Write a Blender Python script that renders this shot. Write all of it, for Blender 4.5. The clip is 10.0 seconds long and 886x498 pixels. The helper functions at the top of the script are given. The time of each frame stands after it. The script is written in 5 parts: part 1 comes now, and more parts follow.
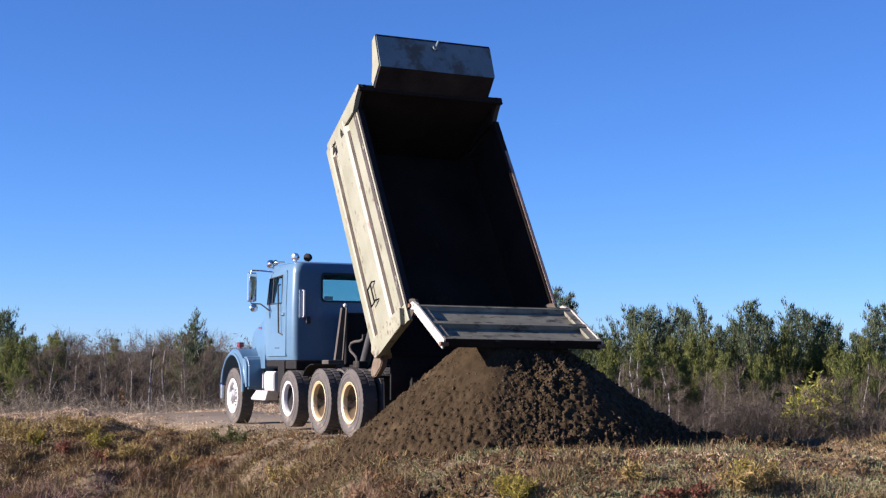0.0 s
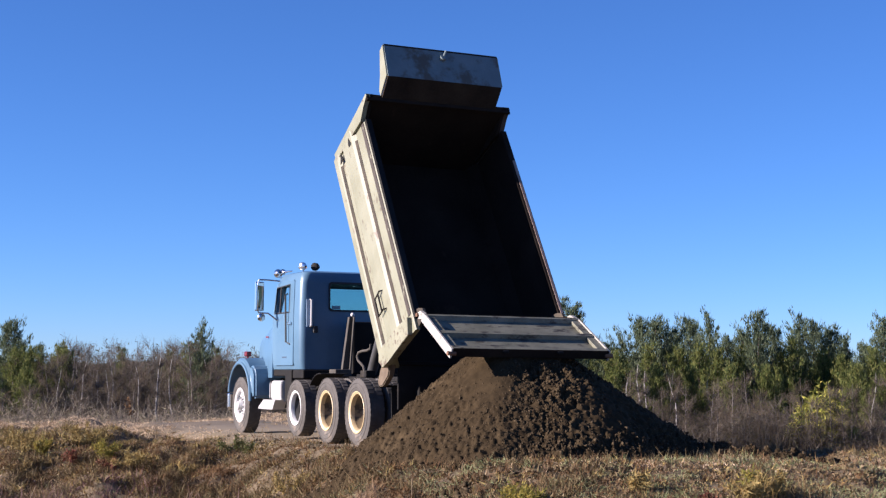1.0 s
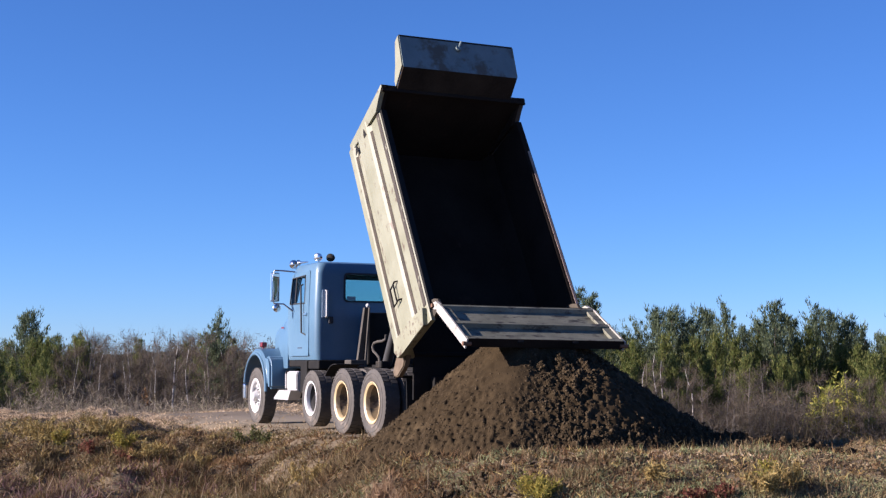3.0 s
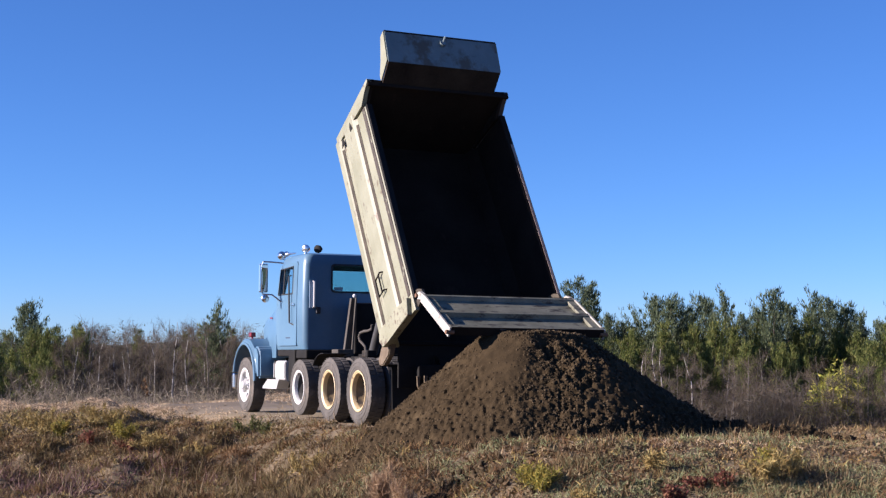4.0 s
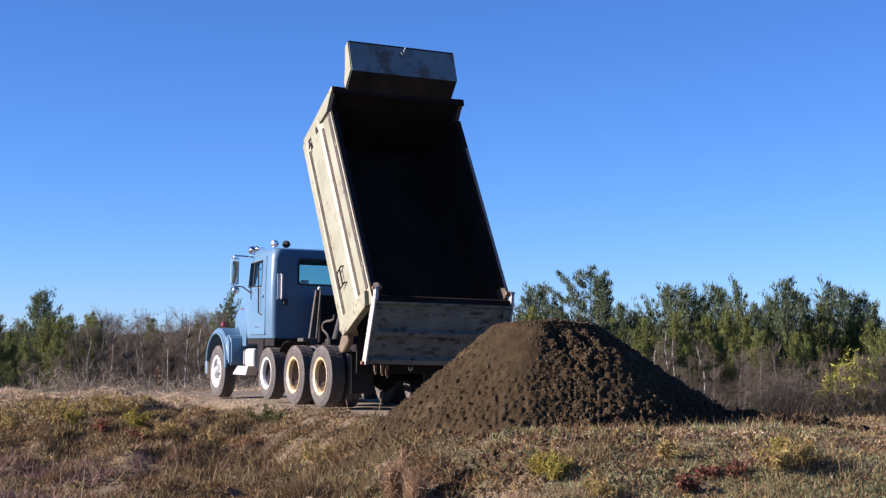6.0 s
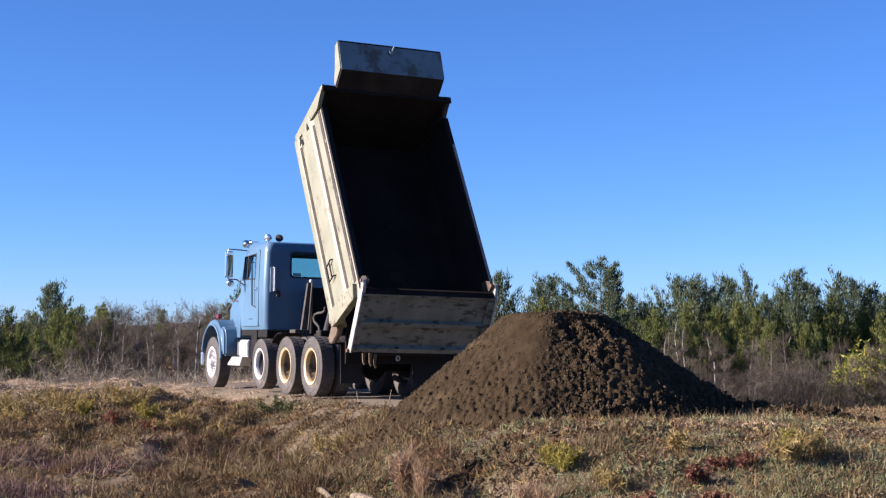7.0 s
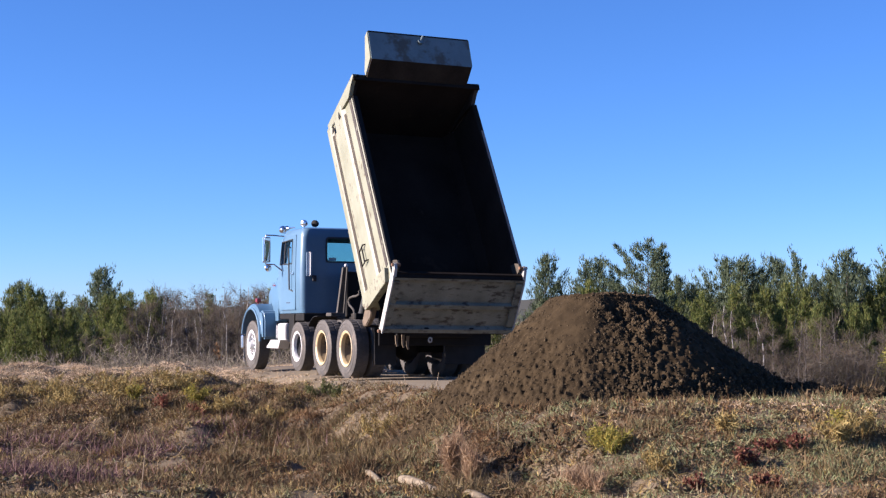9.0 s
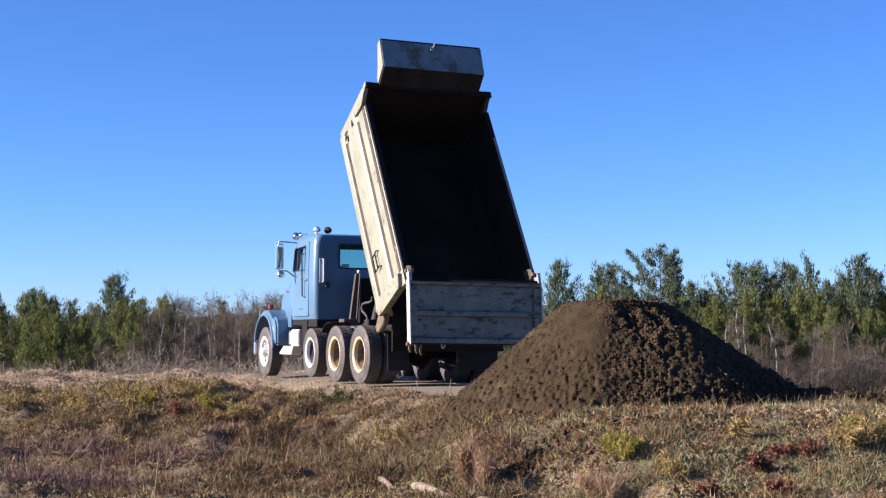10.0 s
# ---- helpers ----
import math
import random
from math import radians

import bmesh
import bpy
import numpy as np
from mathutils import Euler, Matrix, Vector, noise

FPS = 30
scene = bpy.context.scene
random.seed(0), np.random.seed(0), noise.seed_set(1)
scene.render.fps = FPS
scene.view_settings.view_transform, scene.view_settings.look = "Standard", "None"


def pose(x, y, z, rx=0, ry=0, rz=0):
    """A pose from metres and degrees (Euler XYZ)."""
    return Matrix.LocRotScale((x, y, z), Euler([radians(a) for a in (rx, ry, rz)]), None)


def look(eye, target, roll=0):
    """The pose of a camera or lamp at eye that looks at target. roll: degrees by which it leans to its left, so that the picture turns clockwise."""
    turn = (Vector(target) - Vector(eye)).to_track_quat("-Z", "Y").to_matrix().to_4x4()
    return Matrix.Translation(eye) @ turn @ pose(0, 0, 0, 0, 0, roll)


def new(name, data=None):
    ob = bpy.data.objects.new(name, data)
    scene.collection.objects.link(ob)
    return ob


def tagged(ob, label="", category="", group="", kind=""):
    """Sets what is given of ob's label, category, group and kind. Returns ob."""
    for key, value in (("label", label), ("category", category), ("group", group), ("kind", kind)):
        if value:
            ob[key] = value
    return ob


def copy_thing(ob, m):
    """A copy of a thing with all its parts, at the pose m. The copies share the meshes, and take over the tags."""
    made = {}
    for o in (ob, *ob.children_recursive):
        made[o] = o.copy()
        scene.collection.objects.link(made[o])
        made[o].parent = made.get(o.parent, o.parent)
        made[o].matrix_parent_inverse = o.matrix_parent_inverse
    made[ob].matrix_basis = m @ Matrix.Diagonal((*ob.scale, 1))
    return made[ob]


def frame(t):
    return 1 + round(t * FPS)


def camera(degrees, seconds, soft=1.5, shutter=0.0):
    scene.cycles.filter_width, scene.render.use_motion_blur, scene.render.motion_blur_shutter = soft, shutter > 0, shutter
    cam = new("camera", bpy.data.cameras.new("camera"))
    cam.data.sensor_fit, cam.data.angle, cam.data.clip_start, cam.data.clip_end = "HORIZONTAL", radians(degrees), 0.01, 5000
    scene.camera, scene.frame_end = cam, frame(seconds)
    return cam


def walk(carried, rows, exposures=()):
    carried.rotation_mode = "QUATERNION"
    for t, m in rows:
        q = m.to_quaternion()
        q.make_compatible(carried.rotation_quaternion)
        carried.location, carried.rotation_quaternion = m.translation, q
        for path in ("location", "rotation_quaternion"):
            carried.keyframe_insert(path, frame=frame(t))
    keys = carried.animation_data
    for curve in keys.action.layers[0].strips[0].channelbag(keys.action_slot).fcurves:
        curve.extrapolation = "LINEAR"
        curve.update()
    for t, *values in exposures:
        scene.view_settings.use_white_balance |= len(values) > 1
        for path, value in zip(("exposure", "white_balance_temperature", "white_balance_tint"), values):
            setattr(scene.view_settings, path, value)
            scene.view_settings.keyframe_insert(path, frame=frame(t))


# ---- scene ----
EYE = 1.208


def aim(yaw, pitch, roll):
    """The camera's turn: degrees to the left, up, and of roll."""
    return pose(0, 0, EYE, 0, 0, yaw) @ pose(0, 0, 0, pitch) @ pose(0, 0, 0, 0, roll) @ pose(0, 0, 0, 90)


cam = camera(32.38, 10.0, soft=1.3)
PATH = [
    (0.0, aim(0.0, 4.135, -0.061)), (0.5, aim(0.117, 4.244, -0.085)), (1.0, aim(0.264, 4.49, -0.145)),
    (1.5, aim(0.435, 4.642, -0.455)), (2.0, aim(0.621, 4.235, -0.318)), (2.5, aim(0.828, 4.219, -0.23)),
    (4.0, aim(0.816, 3.737, 0.161)), (4.5, aim(0.945, 3.569, 0.135)), (5.0, aim(0.982, 3.611, 0.171)),
    (5.5, aim(1.096, 3.473, 0.141)), (7.0, aim(1.661, 3.003, 0.132)), (7.5, aim(1.85, 2.7, 0.248)),
    (8.0, aim(2.39, 2.537, 0.264)), (8.5, aim(2.836, 2.403, 0.426)), (9.0, aim(3.409, 2.366, 0.447)),
    (9.5, aim(3.453, 2.444, 0.517)), (10.0, aim(3.863, 2.61, 0.592)),
]
walk(cam, PATH, [(0.0, 1.49, 5400, 22), (2.5, 1.42, 5400, 22), (4.5, 1.44, 5400, 22), (7.5, 1.57, 5400, 22), (10.0, 1.64, 5400, 22)])

# ---- light ----
SUN = Vector((-0.98, -0.205, 0.0)).normalized() * math.cos(radians(21.5)) + Vector((0, 0, math.sin(radians(21.5))))
world = bpy.data.worlds.new("sky")
scene.world = world
world.use_nodes = True
wn = world.node_tree.nodes
sky = wn.new("ShaderNodeTexSky")
sky.sky_type = "NISHITA"
sky.sun_disc = False
sky.sun_elevation = radians(21.5)
sky.sun_rotation = math.atan2(SUN.x, SUN.y)
sky.altitude, sky.air_density, sky.dust_density, sky.ozone_density = 2500, 1.0, 0.0, 7.0
wn["Background"].inputs["Strength"].default_value = 0.05
world.node_tree.links.new(sky.outputs[0], wn["Background"].inputs["Color"])
sun = new("sun", bpy.data.lights.new("sun", "SUN"))
sun.data.energy, sun.data.angle, sun.data.color = 5.0, radians(0.55), (1.0, 0.81, 0.58)
sun.matrix_basis = look(SUN * 50, (0, 0, 0))


# ---- materials ----
def surf(name, a, b, scale=4.0, rough=0.6, metal=0.0, bump=0.2, fine=60.0, dirt=None, dirt_scale=2.5, dirt_at=0.55, coat=0.0, coords="Object", spec=0.5, stretch=None):
    """A surface that wavers between two colours at two scales, with fine relief and patches of dirt."""
    m = bpy.data.materials.new(name)
    m.use_nodes = True
    n, l = m.node_tree.nodes, m.node_tree.links
    bs = n["Principled BSDF"]
    tc = n.new("ShaderNodeTexCoord")
    big, small = n.new("ShaderNodeTexNoise"), n.new("ShaderNodeTexNoise")
    big.inputs["Scale"].default_value, big.inputs["Detail"].default_value = scale, 6
    small.inputs["Scale"].default_value, small.inputs["Detail"].default_value = fine, 5
    for t in (big, small):
        l.new(tc.outputs[coords], t.inputs["Vector"])
    mix = n.new("ShaderNodeMix")
    mix.data_type = "RGBA"
    mix.inputs["A"].default_value, mix.inputs["B"].default_value = (*a, 1), (*b, 1)
    add = n.new("ShaderNodeMath")
    add.operation = "MULTIPLY_ADD"
    l.new(small.outputs["Fac"], add.inputs[0])
    add.inputs[1].default_value = 0.35
    l.new(big.outputs["Fac"], add.inputs[2])
    ramp = n.new("ShaderNodeMapRange")
    ramp.inputs["From Min"].default_value, ramp.inputs["From Max"].default_value = 0.45, 0.95
    l.new(add.outputs[0], ramp.inputs["Value"])
    l.new(ramp.outputs[0], mix.inputs["Factor"])
    col = mix.outputs["Result"]
    if dirt:
        d = n.new("ShaderNodeTexNoise")
        d.inputs["Scale"].default_value, d.inputs["Detail"].default_value, d.inputs["Roughness"].default_value = dirt_scale, 9, 0.65
        mp = n.new("ShaderNodeMapping")
        mp.inputs["Scale"].default_value = stretch or (1, 1, 1)
        l.new(tc.outputs[coords], mp.inputs["Vector"])
        l.new(mp.outputs[0], d.inputs["Vector"])
        r = n.new("ShaderNodeMapRange")
        r.inputs["From Min"].default_value, r.inputs["From Max"].default_value = dirt_at, dirt_at + 0.1
        l.new(d.outputs["Fac"], r.inputs["Value"])
        mx = n.new("ShaderNodeMix")
        mx.data_type = "RGBA"
        mx.inputs["B"].default_value = (*dirt, 1)
        l.new(col, mx.inputs["A"])
        l.new(r.outputs[0], mx.inputs["Factor"])
        col = mx.outputs["Result"]
    l.new(col, bs.inputs["Base Color"])
    bs.inputs["Roughness"].default_value, bs.inputs["Metallic"].default_value = rough, metal
    bs.inputs["Coat Weight"].default_value, bs.inputs["Coat Roughness"].default_value = coat, 0.28
    bs.inputs["Specular IOR Level"].default_value = spec
    if bump:
        bp = n.new("ShaderNodeBump")
        bp.inputs["Strength"].default_value, bp.inputs["Distance"].default_value = bump, 0.01
        l.new(add.outputs[0], bp.inputs["Height"])
        l.new(bp.outputs[0], bs.inputs["Normal"])
    return m


def leafy(name, stops, rough=0.75, thin=0.35):
    """Leaves, needles or blades: each one takes its own colour out of the stops."""
    m = bpy.data.materials.new(name)
    m.use_nodes = True
    n, l = m.node_tree.nodes, m.node_tree.links
    bs = n["Principled BSDF"]
    geo, ramp = n.new("ShaderNodeNewGeometry"), n.new("ShaderNodeValToRGB")
    els = ramp.color_ramp.elements
    while len(els) < len(stops):
        els.new(0.5)
    for i, c in enumerate(stops):
        els[i].position, els[i].color = i / (len(stops) - 1), (*c, 1)
    l.new(geo.outputs["Random Per Island"], ramp.inputs[0])
    l.new(ramp.outputs[0], bs.inputs["Base Color"])
    bs.inputs["Roughness"].default_value = rough
    bs.inputs["Specular IOR Level"].default_value = 0.25
    if thin:
        tr, mix = n.new("ShaderNodeBsdfTranslucent"), n.new("ShaderNodeMixShader")
        l.new(ramp.outputs[0], tr.inputs["Color"])
        mix.inputs[0].default_value = thin
        l.new(bs.outputs[0], mix.inputs[1])
        l.new(tr.outputs[0], mix.inputs[2])
        l.new(mix.outputs[0], n["Material Output"].inputs["Surface"])
    return m


def glassy(name, tint):
    m = bpy.data.materials.new(name)
    m.use_nodes = True
    bs = m.node_tree.nodes["Principled BSDF"]
    bs.inputs["Base Color"].default_value = (*tint, 1)
    bs.inputs["Roughness"].default_value = 0.02
    bs.inputs["Transmission Weight"].default_value = 1.0
    bs.inputs["IOR"].default_value = 1.05
    return m


CAB_BLUE = surf("cab_blue_paint", (0.0701, 0.1401, 0.2203), (0.1017, 0.1843, 0.2705), 1.5, 0.39, 0.05, 0.04, 30, (0.14, 0.2, 0.27), 1.3, 0.62, coat=0.3)
CAB_BLUE.node_tree.nodes["Principled BSDF"].inputs["Coat IOR"].default_value = 1.5
CAB_BLUE.node_tree.nodes["Principled BSDF"].inputs["Coat Roughness"].default_value = 0.2
CREAM = surf("cream_bed_paint", (0.172, 0.174, 0.111), (0.246, 0.250, 0.180), 2.0, 0.55, 0.0, 0.2, 45, (0.085, 0.058, 0.034), 8.0, 0.585, stretch=(0.45, 1, 1))
GATE = surf("scuffed_grey_white_paint", (0.095, 0.096, 0.068), (0.2, 0.197, 0.147), 3.5, 0.55, 0.0, 0.25, 40, (0.03, 0.026, 0.02), 7.5, 0.53, stretch=(1, 0.55, 1.4))
GUARD = surf("rust_stained_grey_paint", (0.11, 0.15, 0.158), (0.165, 0.21, 0.215), 3.0, 0.6, 0.0, 0.25, 40, (0.085, 0.078, 0.06), 2.2, 0.53)
EDGE = surf("worn_white_edge_paint", (0.27, 0.262, 0.235), (0.39, 0.38, 0.345), 3.0, 0.5, 0.0, 0.15, 40, (0.1, 0.065, 0.042), 9.0, 0.55)
BEDIN = surf("soiled_shaded_steel", (0.012, 0.009, 0.0075), (0.027, 0.021, 0.0165), 1.2, 0.95, 0.0, 0.3, 25, (0.042, 0.028, 0.02), 1.6, 0.62, spec=0.08)
RAIL = surf("worn_dark_rail", (0.03, 0.026, 0.024), (0.07, 0.06, 0.052), 4.0, 0.6, 0.0, 0.2, 40)
CHIPPED = surf("chipped_cream_paint", (0.190, 0.191, 0.124), (0.266, 0.268, 0.192), 2.0, 0.55, 0.0, 0.25, 45, (0.085, 0.055, 0.033), 9.0, 0.53)
CHIPPED_RAIL = surf("chipped_dark_rail_paint", (0.022, 0.017, 0.013), (0.055, 0.042, 0.03), 5.0, 0.7, 0.0, 0.25, 45, (0.22, 0.215, 0.155), 9.0, 0.575, stretch=(0.5, 1, 1))
LEDGE = surf("dirt_on_cream_paint", (0.018, 0.015, 0.011), (0.075, 0.06, 0.042), 5.0, 0.85, 0, 0.3, 40)
RUST = surf("rusty_steel", (0.09, 0.045, 0.025), (0.24, 0.13, 0.07), 12.0, 0.8, 0.0, 0.3, 50)
FRAME = surf("black_chassis_paint", (0.008, 0.008, 0.0085), (0.018, 0.017, 0.016), 3.0, 0.75, 0.0, 0.15, 40, (0.04, 0.032, 0.024), 3.0, 0.62, spec=0.15)
TAN = surf("dusty_tan_steel", (0.036, 0.032, 0.027), (0.074, 0.066, 0.056), 5.0, 0.8, 0.0, 0.2, 50)
RUBBER = surf("dusty_tyre_rubber", (0.0516, 0.0482, 0.0447), (0.0946, 0.0860, 0.0774), 5.0, 0.85, 0.0, 0.25, 60, (0.16, 0.135, 0.11), 4.0, 0.58)
FLAP = surf("black_rubber_sheet", (0.008, 0.008, 0.008), (0.018, 0.017, 0.016), 5.0, 0.9, 0, 0.2, 40)
WHITE_RIM = surf("white_rim_paint", (0.5400, 0.5400, 0.5400), (0.6300, 0.6300, 0.6300), 5.0, 0.4, 0.0, 0.08, 60, (0.3, 0.27, 0.24), 7.0, 0.68)
CREAM_RIM = surf("yellowed_rim_paint", (0.4500, 0.3420, 0.1800), (0.5760, 0.4590, 0.2700), 5.0, 0.5, 0.0, 0.1, 60, (0.12, 0.08, 0.05), 7.0, 0.57)
DISC = surf("grimy_shaded_wheel_disc", (0.035, 0.026, 0.017), (0.09, 0.063, 0.036), 6.0, 0.8, 0.0, 0.2, 60, (0.03, 0.025, 0.02), 7.0, 0.58, spec=0.2)
BARREL = surf("grimy_shaded_paint", (0.13, 0.095, 0.05), (0.26, 0.195, 0.11), 6.0, 0.7, 0.0, 0.2, 60, (0.05, 0.04, 0.03), 7.0, 0.5)
DISC_GREY = surf("grey_wheel_disc", (0.025, 0.025, 0.025), (0.06, 0.058, 0.055), 6.0, 0.8, 0.0, 0.2, 60, (0.05, 0.045, 0.04), 7.0, 0.58)
CHROME = surf("chrome", (0.75, 0.75, 0.76), (0.82, 0.82, 0.83), 5.0, 0.18, 1.0, 0.02, 60)
ALLOY = surf("brushed_aluminium", (0.3780, 0.3780, 0.3780), (0.4950, 0.4950, 0.4860), 5.0, 0.42, 0.25, 0.08, 80, (0.25, 0.23, 0.2), 5.0, 0.66)
RED_LENS = surf("red_lens_plastic", (0.12, 0.01, 0.012), (0.2, 0.015, 0.02), 9.0, 0.25, 0.0, 0.0)
AMBER_LENS = surf("amber_lens_plastic", (0.5, 0.16, 0.02), (0.6, 0.2, 0.03), 9.0, 0.25, 0.0, 0.0)
MARK = surf("faded_dark_lettering", (0.03, 0.05, 0.09), (0.05, 0.08, 0.13), 9.0, 0.6)
DARK = surf("dark_cab_trim", (0.012, 0.013, 0.016), (0.025, 0.026, 0.03), 6.0, 0.6, 0.0, 0.1)
TEAL_GLASS = glassy("teal_tinted_glass", (0.3, 0.52, 0.5))
CLEAR_GLASS = glassy("clear_glass", (0.8, 0.88, 0.9))
MIRROR = surf("mirror_glass", (0.85, 0.86, 0.87), (0.88, 0.88, 0.88), 5.0, 0.03, 1.0, 0.0)


# ---- mesh tools ----
def part(name, bm, material, parent=None, label="", smooth=False):
    me = bpy.data.meshes.new(name)
    bmesh.ops.recalc_face_normals(bm, faces=bm.faces)
    bm.to_mesh(me)
    bm.free()
    me.materials.append(material)
    if smooth:
        me.polygons.foreach_set("use_smooth", [True] * len(me.polygons))
        me.set_sharp_from_angle(angle=radians(38))
    ob = new(name, me)
    if parent:
        ob.parent = parent
    if label:
        ob["label"] = label
    return ob


def raw(name, verts, faces, material, parent=None, label=""):
    """An object out of numpy vertices (n, 3) and faces (m, 3 or 4)."""
    verts, faces = np.asarray(verts, np.float32), np.asarray(faces, np.int32)
    me = bpy.data.meshes.new(name)
    k = faces.shape[1]
    me.vertices.add(len(verts))
    me.vertices.foreach_set("co", verts.ravel())
    me.loops.add(faces.size)
    me.loops.foreach_set("vertex_index", faces.ravel())
    me.polygons.add(len(faces))
    me.polygons.foreach_set("loop_start", np.arange(0, faces.size, k, dtype=np.int32))
    me.update()
    me.validate()
    me.materials.append(material)
    ob = new(name, me)
    if parent:
        ob.parent = parent
    if label:
        ob["label"] = label
    return ob


def box(bm, x0, x1, y0, y1, z0, z1, bevel=0.0):
    made = bmesh.ops.create_cube(bm, size=1.0, matrix=Matrix.LocRotScale(((x0 + x1) / 2, (y0 + y1) / 2, (z0 + z1) / 2), None, (abs(x1 - x0), abs(y1 - y0), abs(z1 - z0))))
    if bevel:
        edges = list({e for v in made["verts"] for e in v.link_edges})
        bmesh.ops.bevel(bm, geom=edges, offset=bevel, segments=2, affect="EDGES", profile=0.5)
    return bm


def boxm(*args, **kw):
    return box(bmesh.new(), *args, **kw)


def rod(bm, a, b, r, n=10, r2=None):
    """A round bar from a to b."""
    a, b = Vector(a), Vector(b)
    m = Matrix.Translation((a + b) / 2) @ (b - a).to_track_quat("Z", "Y").to_matrix().to_4x4()
    bmesh.ops.create_cone(bm, cap_ends=True, segments=n, radius1=r, radius2=r if r2 is None else r2, depth=(b - a).length, matrix=m)
    return bm


def tube(bm, points, r, n=8):
    """A bent bar along points, as a swept ring."""
    pts = [Vector(q) for q in points]
    rings = []
    for i, q in enumerate(pts):
        d = (pts[min(i + 1, len(pts) - 1)] - pts[max(i - 1, 0)]).normalized()
        s = d.orthogonal().normalized() if i == 0 else (side - d * side.dot(d)).normalized()
        side = s
        t = d.cross(s)
        rings.append([bm.verts.new(q + r * (math.cos(6.28319 * k / n) * s + math.sin(6.28319 * k / n) * t)) for k in range(n)])
    for u, v in zip(rings, rings[1:]):
        for k in range(n):
            bm.faces.new((u[k], u[(k + 1) % n], v[(k + 1) % n], v[k]))
    bm.faces.new(rings[0]), bm.faces.new(rings[-1])
    return bm


def prism(bm, outline, axis, a, b):
    """An outline in the two other axes (in order), drawn out along axis from a to b."""
    def at(q, s):
        q = list(q)
        q.insert("xyz".index(axis), s)
        return bm.verts.new(q)
    lo, hi = [at(q, a) for q in outline], [at(q, b) for q in outline]
    k = len(outline)
    for i in range(k):
        bm.faces.new((lo[i], lo[(i + 1) % k], hi[(i + 1) % k], hi[i]))
    bm.faces.new(lo[::-1]), bm.faces.new(hi)
    return bm


def lathe(bm, profile, n=40, closed=True):
    """A profile of (y, radius) turned about the y axis."""
    rings = [[bm.verts.new((r * math.cos(6.28319 * k / n), y, r * math.sin(6.28319 * k / n))) for k in range(n)] for y, r in profile]
    pairs = list(zip(rings, rings[1:])) + ([(rings[-1], rings[0])] if closed else [])
    for u, v in pairs:
        for k in range(n):
            bm.faces.new((u[k], u[(k + 1) % n], v[(k + 1) % n], v[k]))
    if not closed:
        bm.faces.new(rings[0]), bm.faces.new(rings[-1])
    return bm


def loft(bm, rings):
    """Closed rings of equally many points, joined and capped."""
    made = [[bm.verts.new(q) for q in ring] for ring in rings]
    for u, v in zip(made, made[1:]):
        k = len(u)
        for i in range(k):
            bm.faces.new((u[i], u[(i + 1) % k], v[(i + 1) % k], v[i]))
    bm.faces.new(made[0][::-1]), bm.faces.new(made[-1])
    return bm


def rounded(x0, x1, y, r, z, seg=5, front=None):
    """A ring: a rectangle with round corners at height z, from x0 (rear) to x1, y on both sides."""
    out = []
    for cx, cy, a0 in ((x0 + r, -y + r, 180), (x1 - r, -y + r, 270), (x1 - r, y - r, 0), (x0 + r, y - r, 90)):
        for i in range(seg + 1):
            a = radians(a0 + 90 * i / seg)
            out.append((cx + r * math.cos(a), cy + r * math.sin(a), z))
    return out


def carve(ob, cutters):
    """Cut the cutters out of ob for good."""
    for c in cutters:
        md = ob.modifiers.new("cut", "BOOLEAN")
        md.object, md.operation, md.solver = c, "DIFFERENCE", "EXACT"
    bpy.context.view_layer.update()
    me = bpy.data.meshes.new_from_object(ob.evaluated_get(bpy.context.evaluated_depsgraph_get()))
    ob.modifiers.clear()
    ob.data = me
    me.polygons.foreach_set("use_smooth", [True] * len(me.polygons))
    me.set_sharp_from_angle(angle=radians(35))
    for c in cutters:
        bpy.data.objects.remove(c)


# ---- ground ----
def step01(x, a, b):
    t = np.clip((x - a) / (b - a), 0, 1)
    return t * t * (3 - 2 * t)


def wave(x, y):
    return (0.5 * np.sin(1.7 * x + 0.6 * y + 1.0) + 0.35 * np.sin(-0.9 * x + 2.3 * y) + 0.3 * np.sin(3.7 * x + 2.9 * y + 2.0)
            + 0.22 * np.sin(6.1 * x - 4.7 * y) + 0.16 * np.sin(9.3 * x + 8.1 * y + 0.7))


TABLE = np.random.RandomState(9).uniform(-1, 1, (257, 257))


def hills(x, y, step, k=0):
    """Smooth random hummocks, step metres apart, from -1 to 1."""
    u, v = np.asarray(x) / step + 31.7 * k + 512, np.asarray(y) / step + 17.3 * k + 512
    i, j = np.floor(u).astype(int), np.floor(v).astype(int)
    a, b = u - i, v - j
    a, b = a * a * (3 - 2 * a), b * b * (3 - 2 * b)
    t = TABLE
    i0, i1, j0, j1 = i % 257, (i + 1) % 257, j % 257, (j + 1) % 257
    return (t[i0, j0] * (1 - a) + t[i1, j0] * a) * (1 - b) + (t[i0, j1] * (1 - a) + t[i1, j1] * a) * b


def bank_top(x):
    """How far off the upper edge of the bank lies."""
    return np.interp(x, [-12, -9, -8, -4.6, -2.6, -1.8, -1.2, -0.5, 0.0, 0.5, 3.5, 9], [28.8, 28.5, 28.2, 27.2, 25.7, 23.1, 21.7, 20.7, 19.8, 19.0, 18.7, 18.7])


def flat_top(x, y):
    """The trodden plateau above the bank, beside the track."""
    return step01(y, bank_top(x) - 0.5, bank_top(x) + 0.1) * (1 - step01(x, -1.6, -1.0))


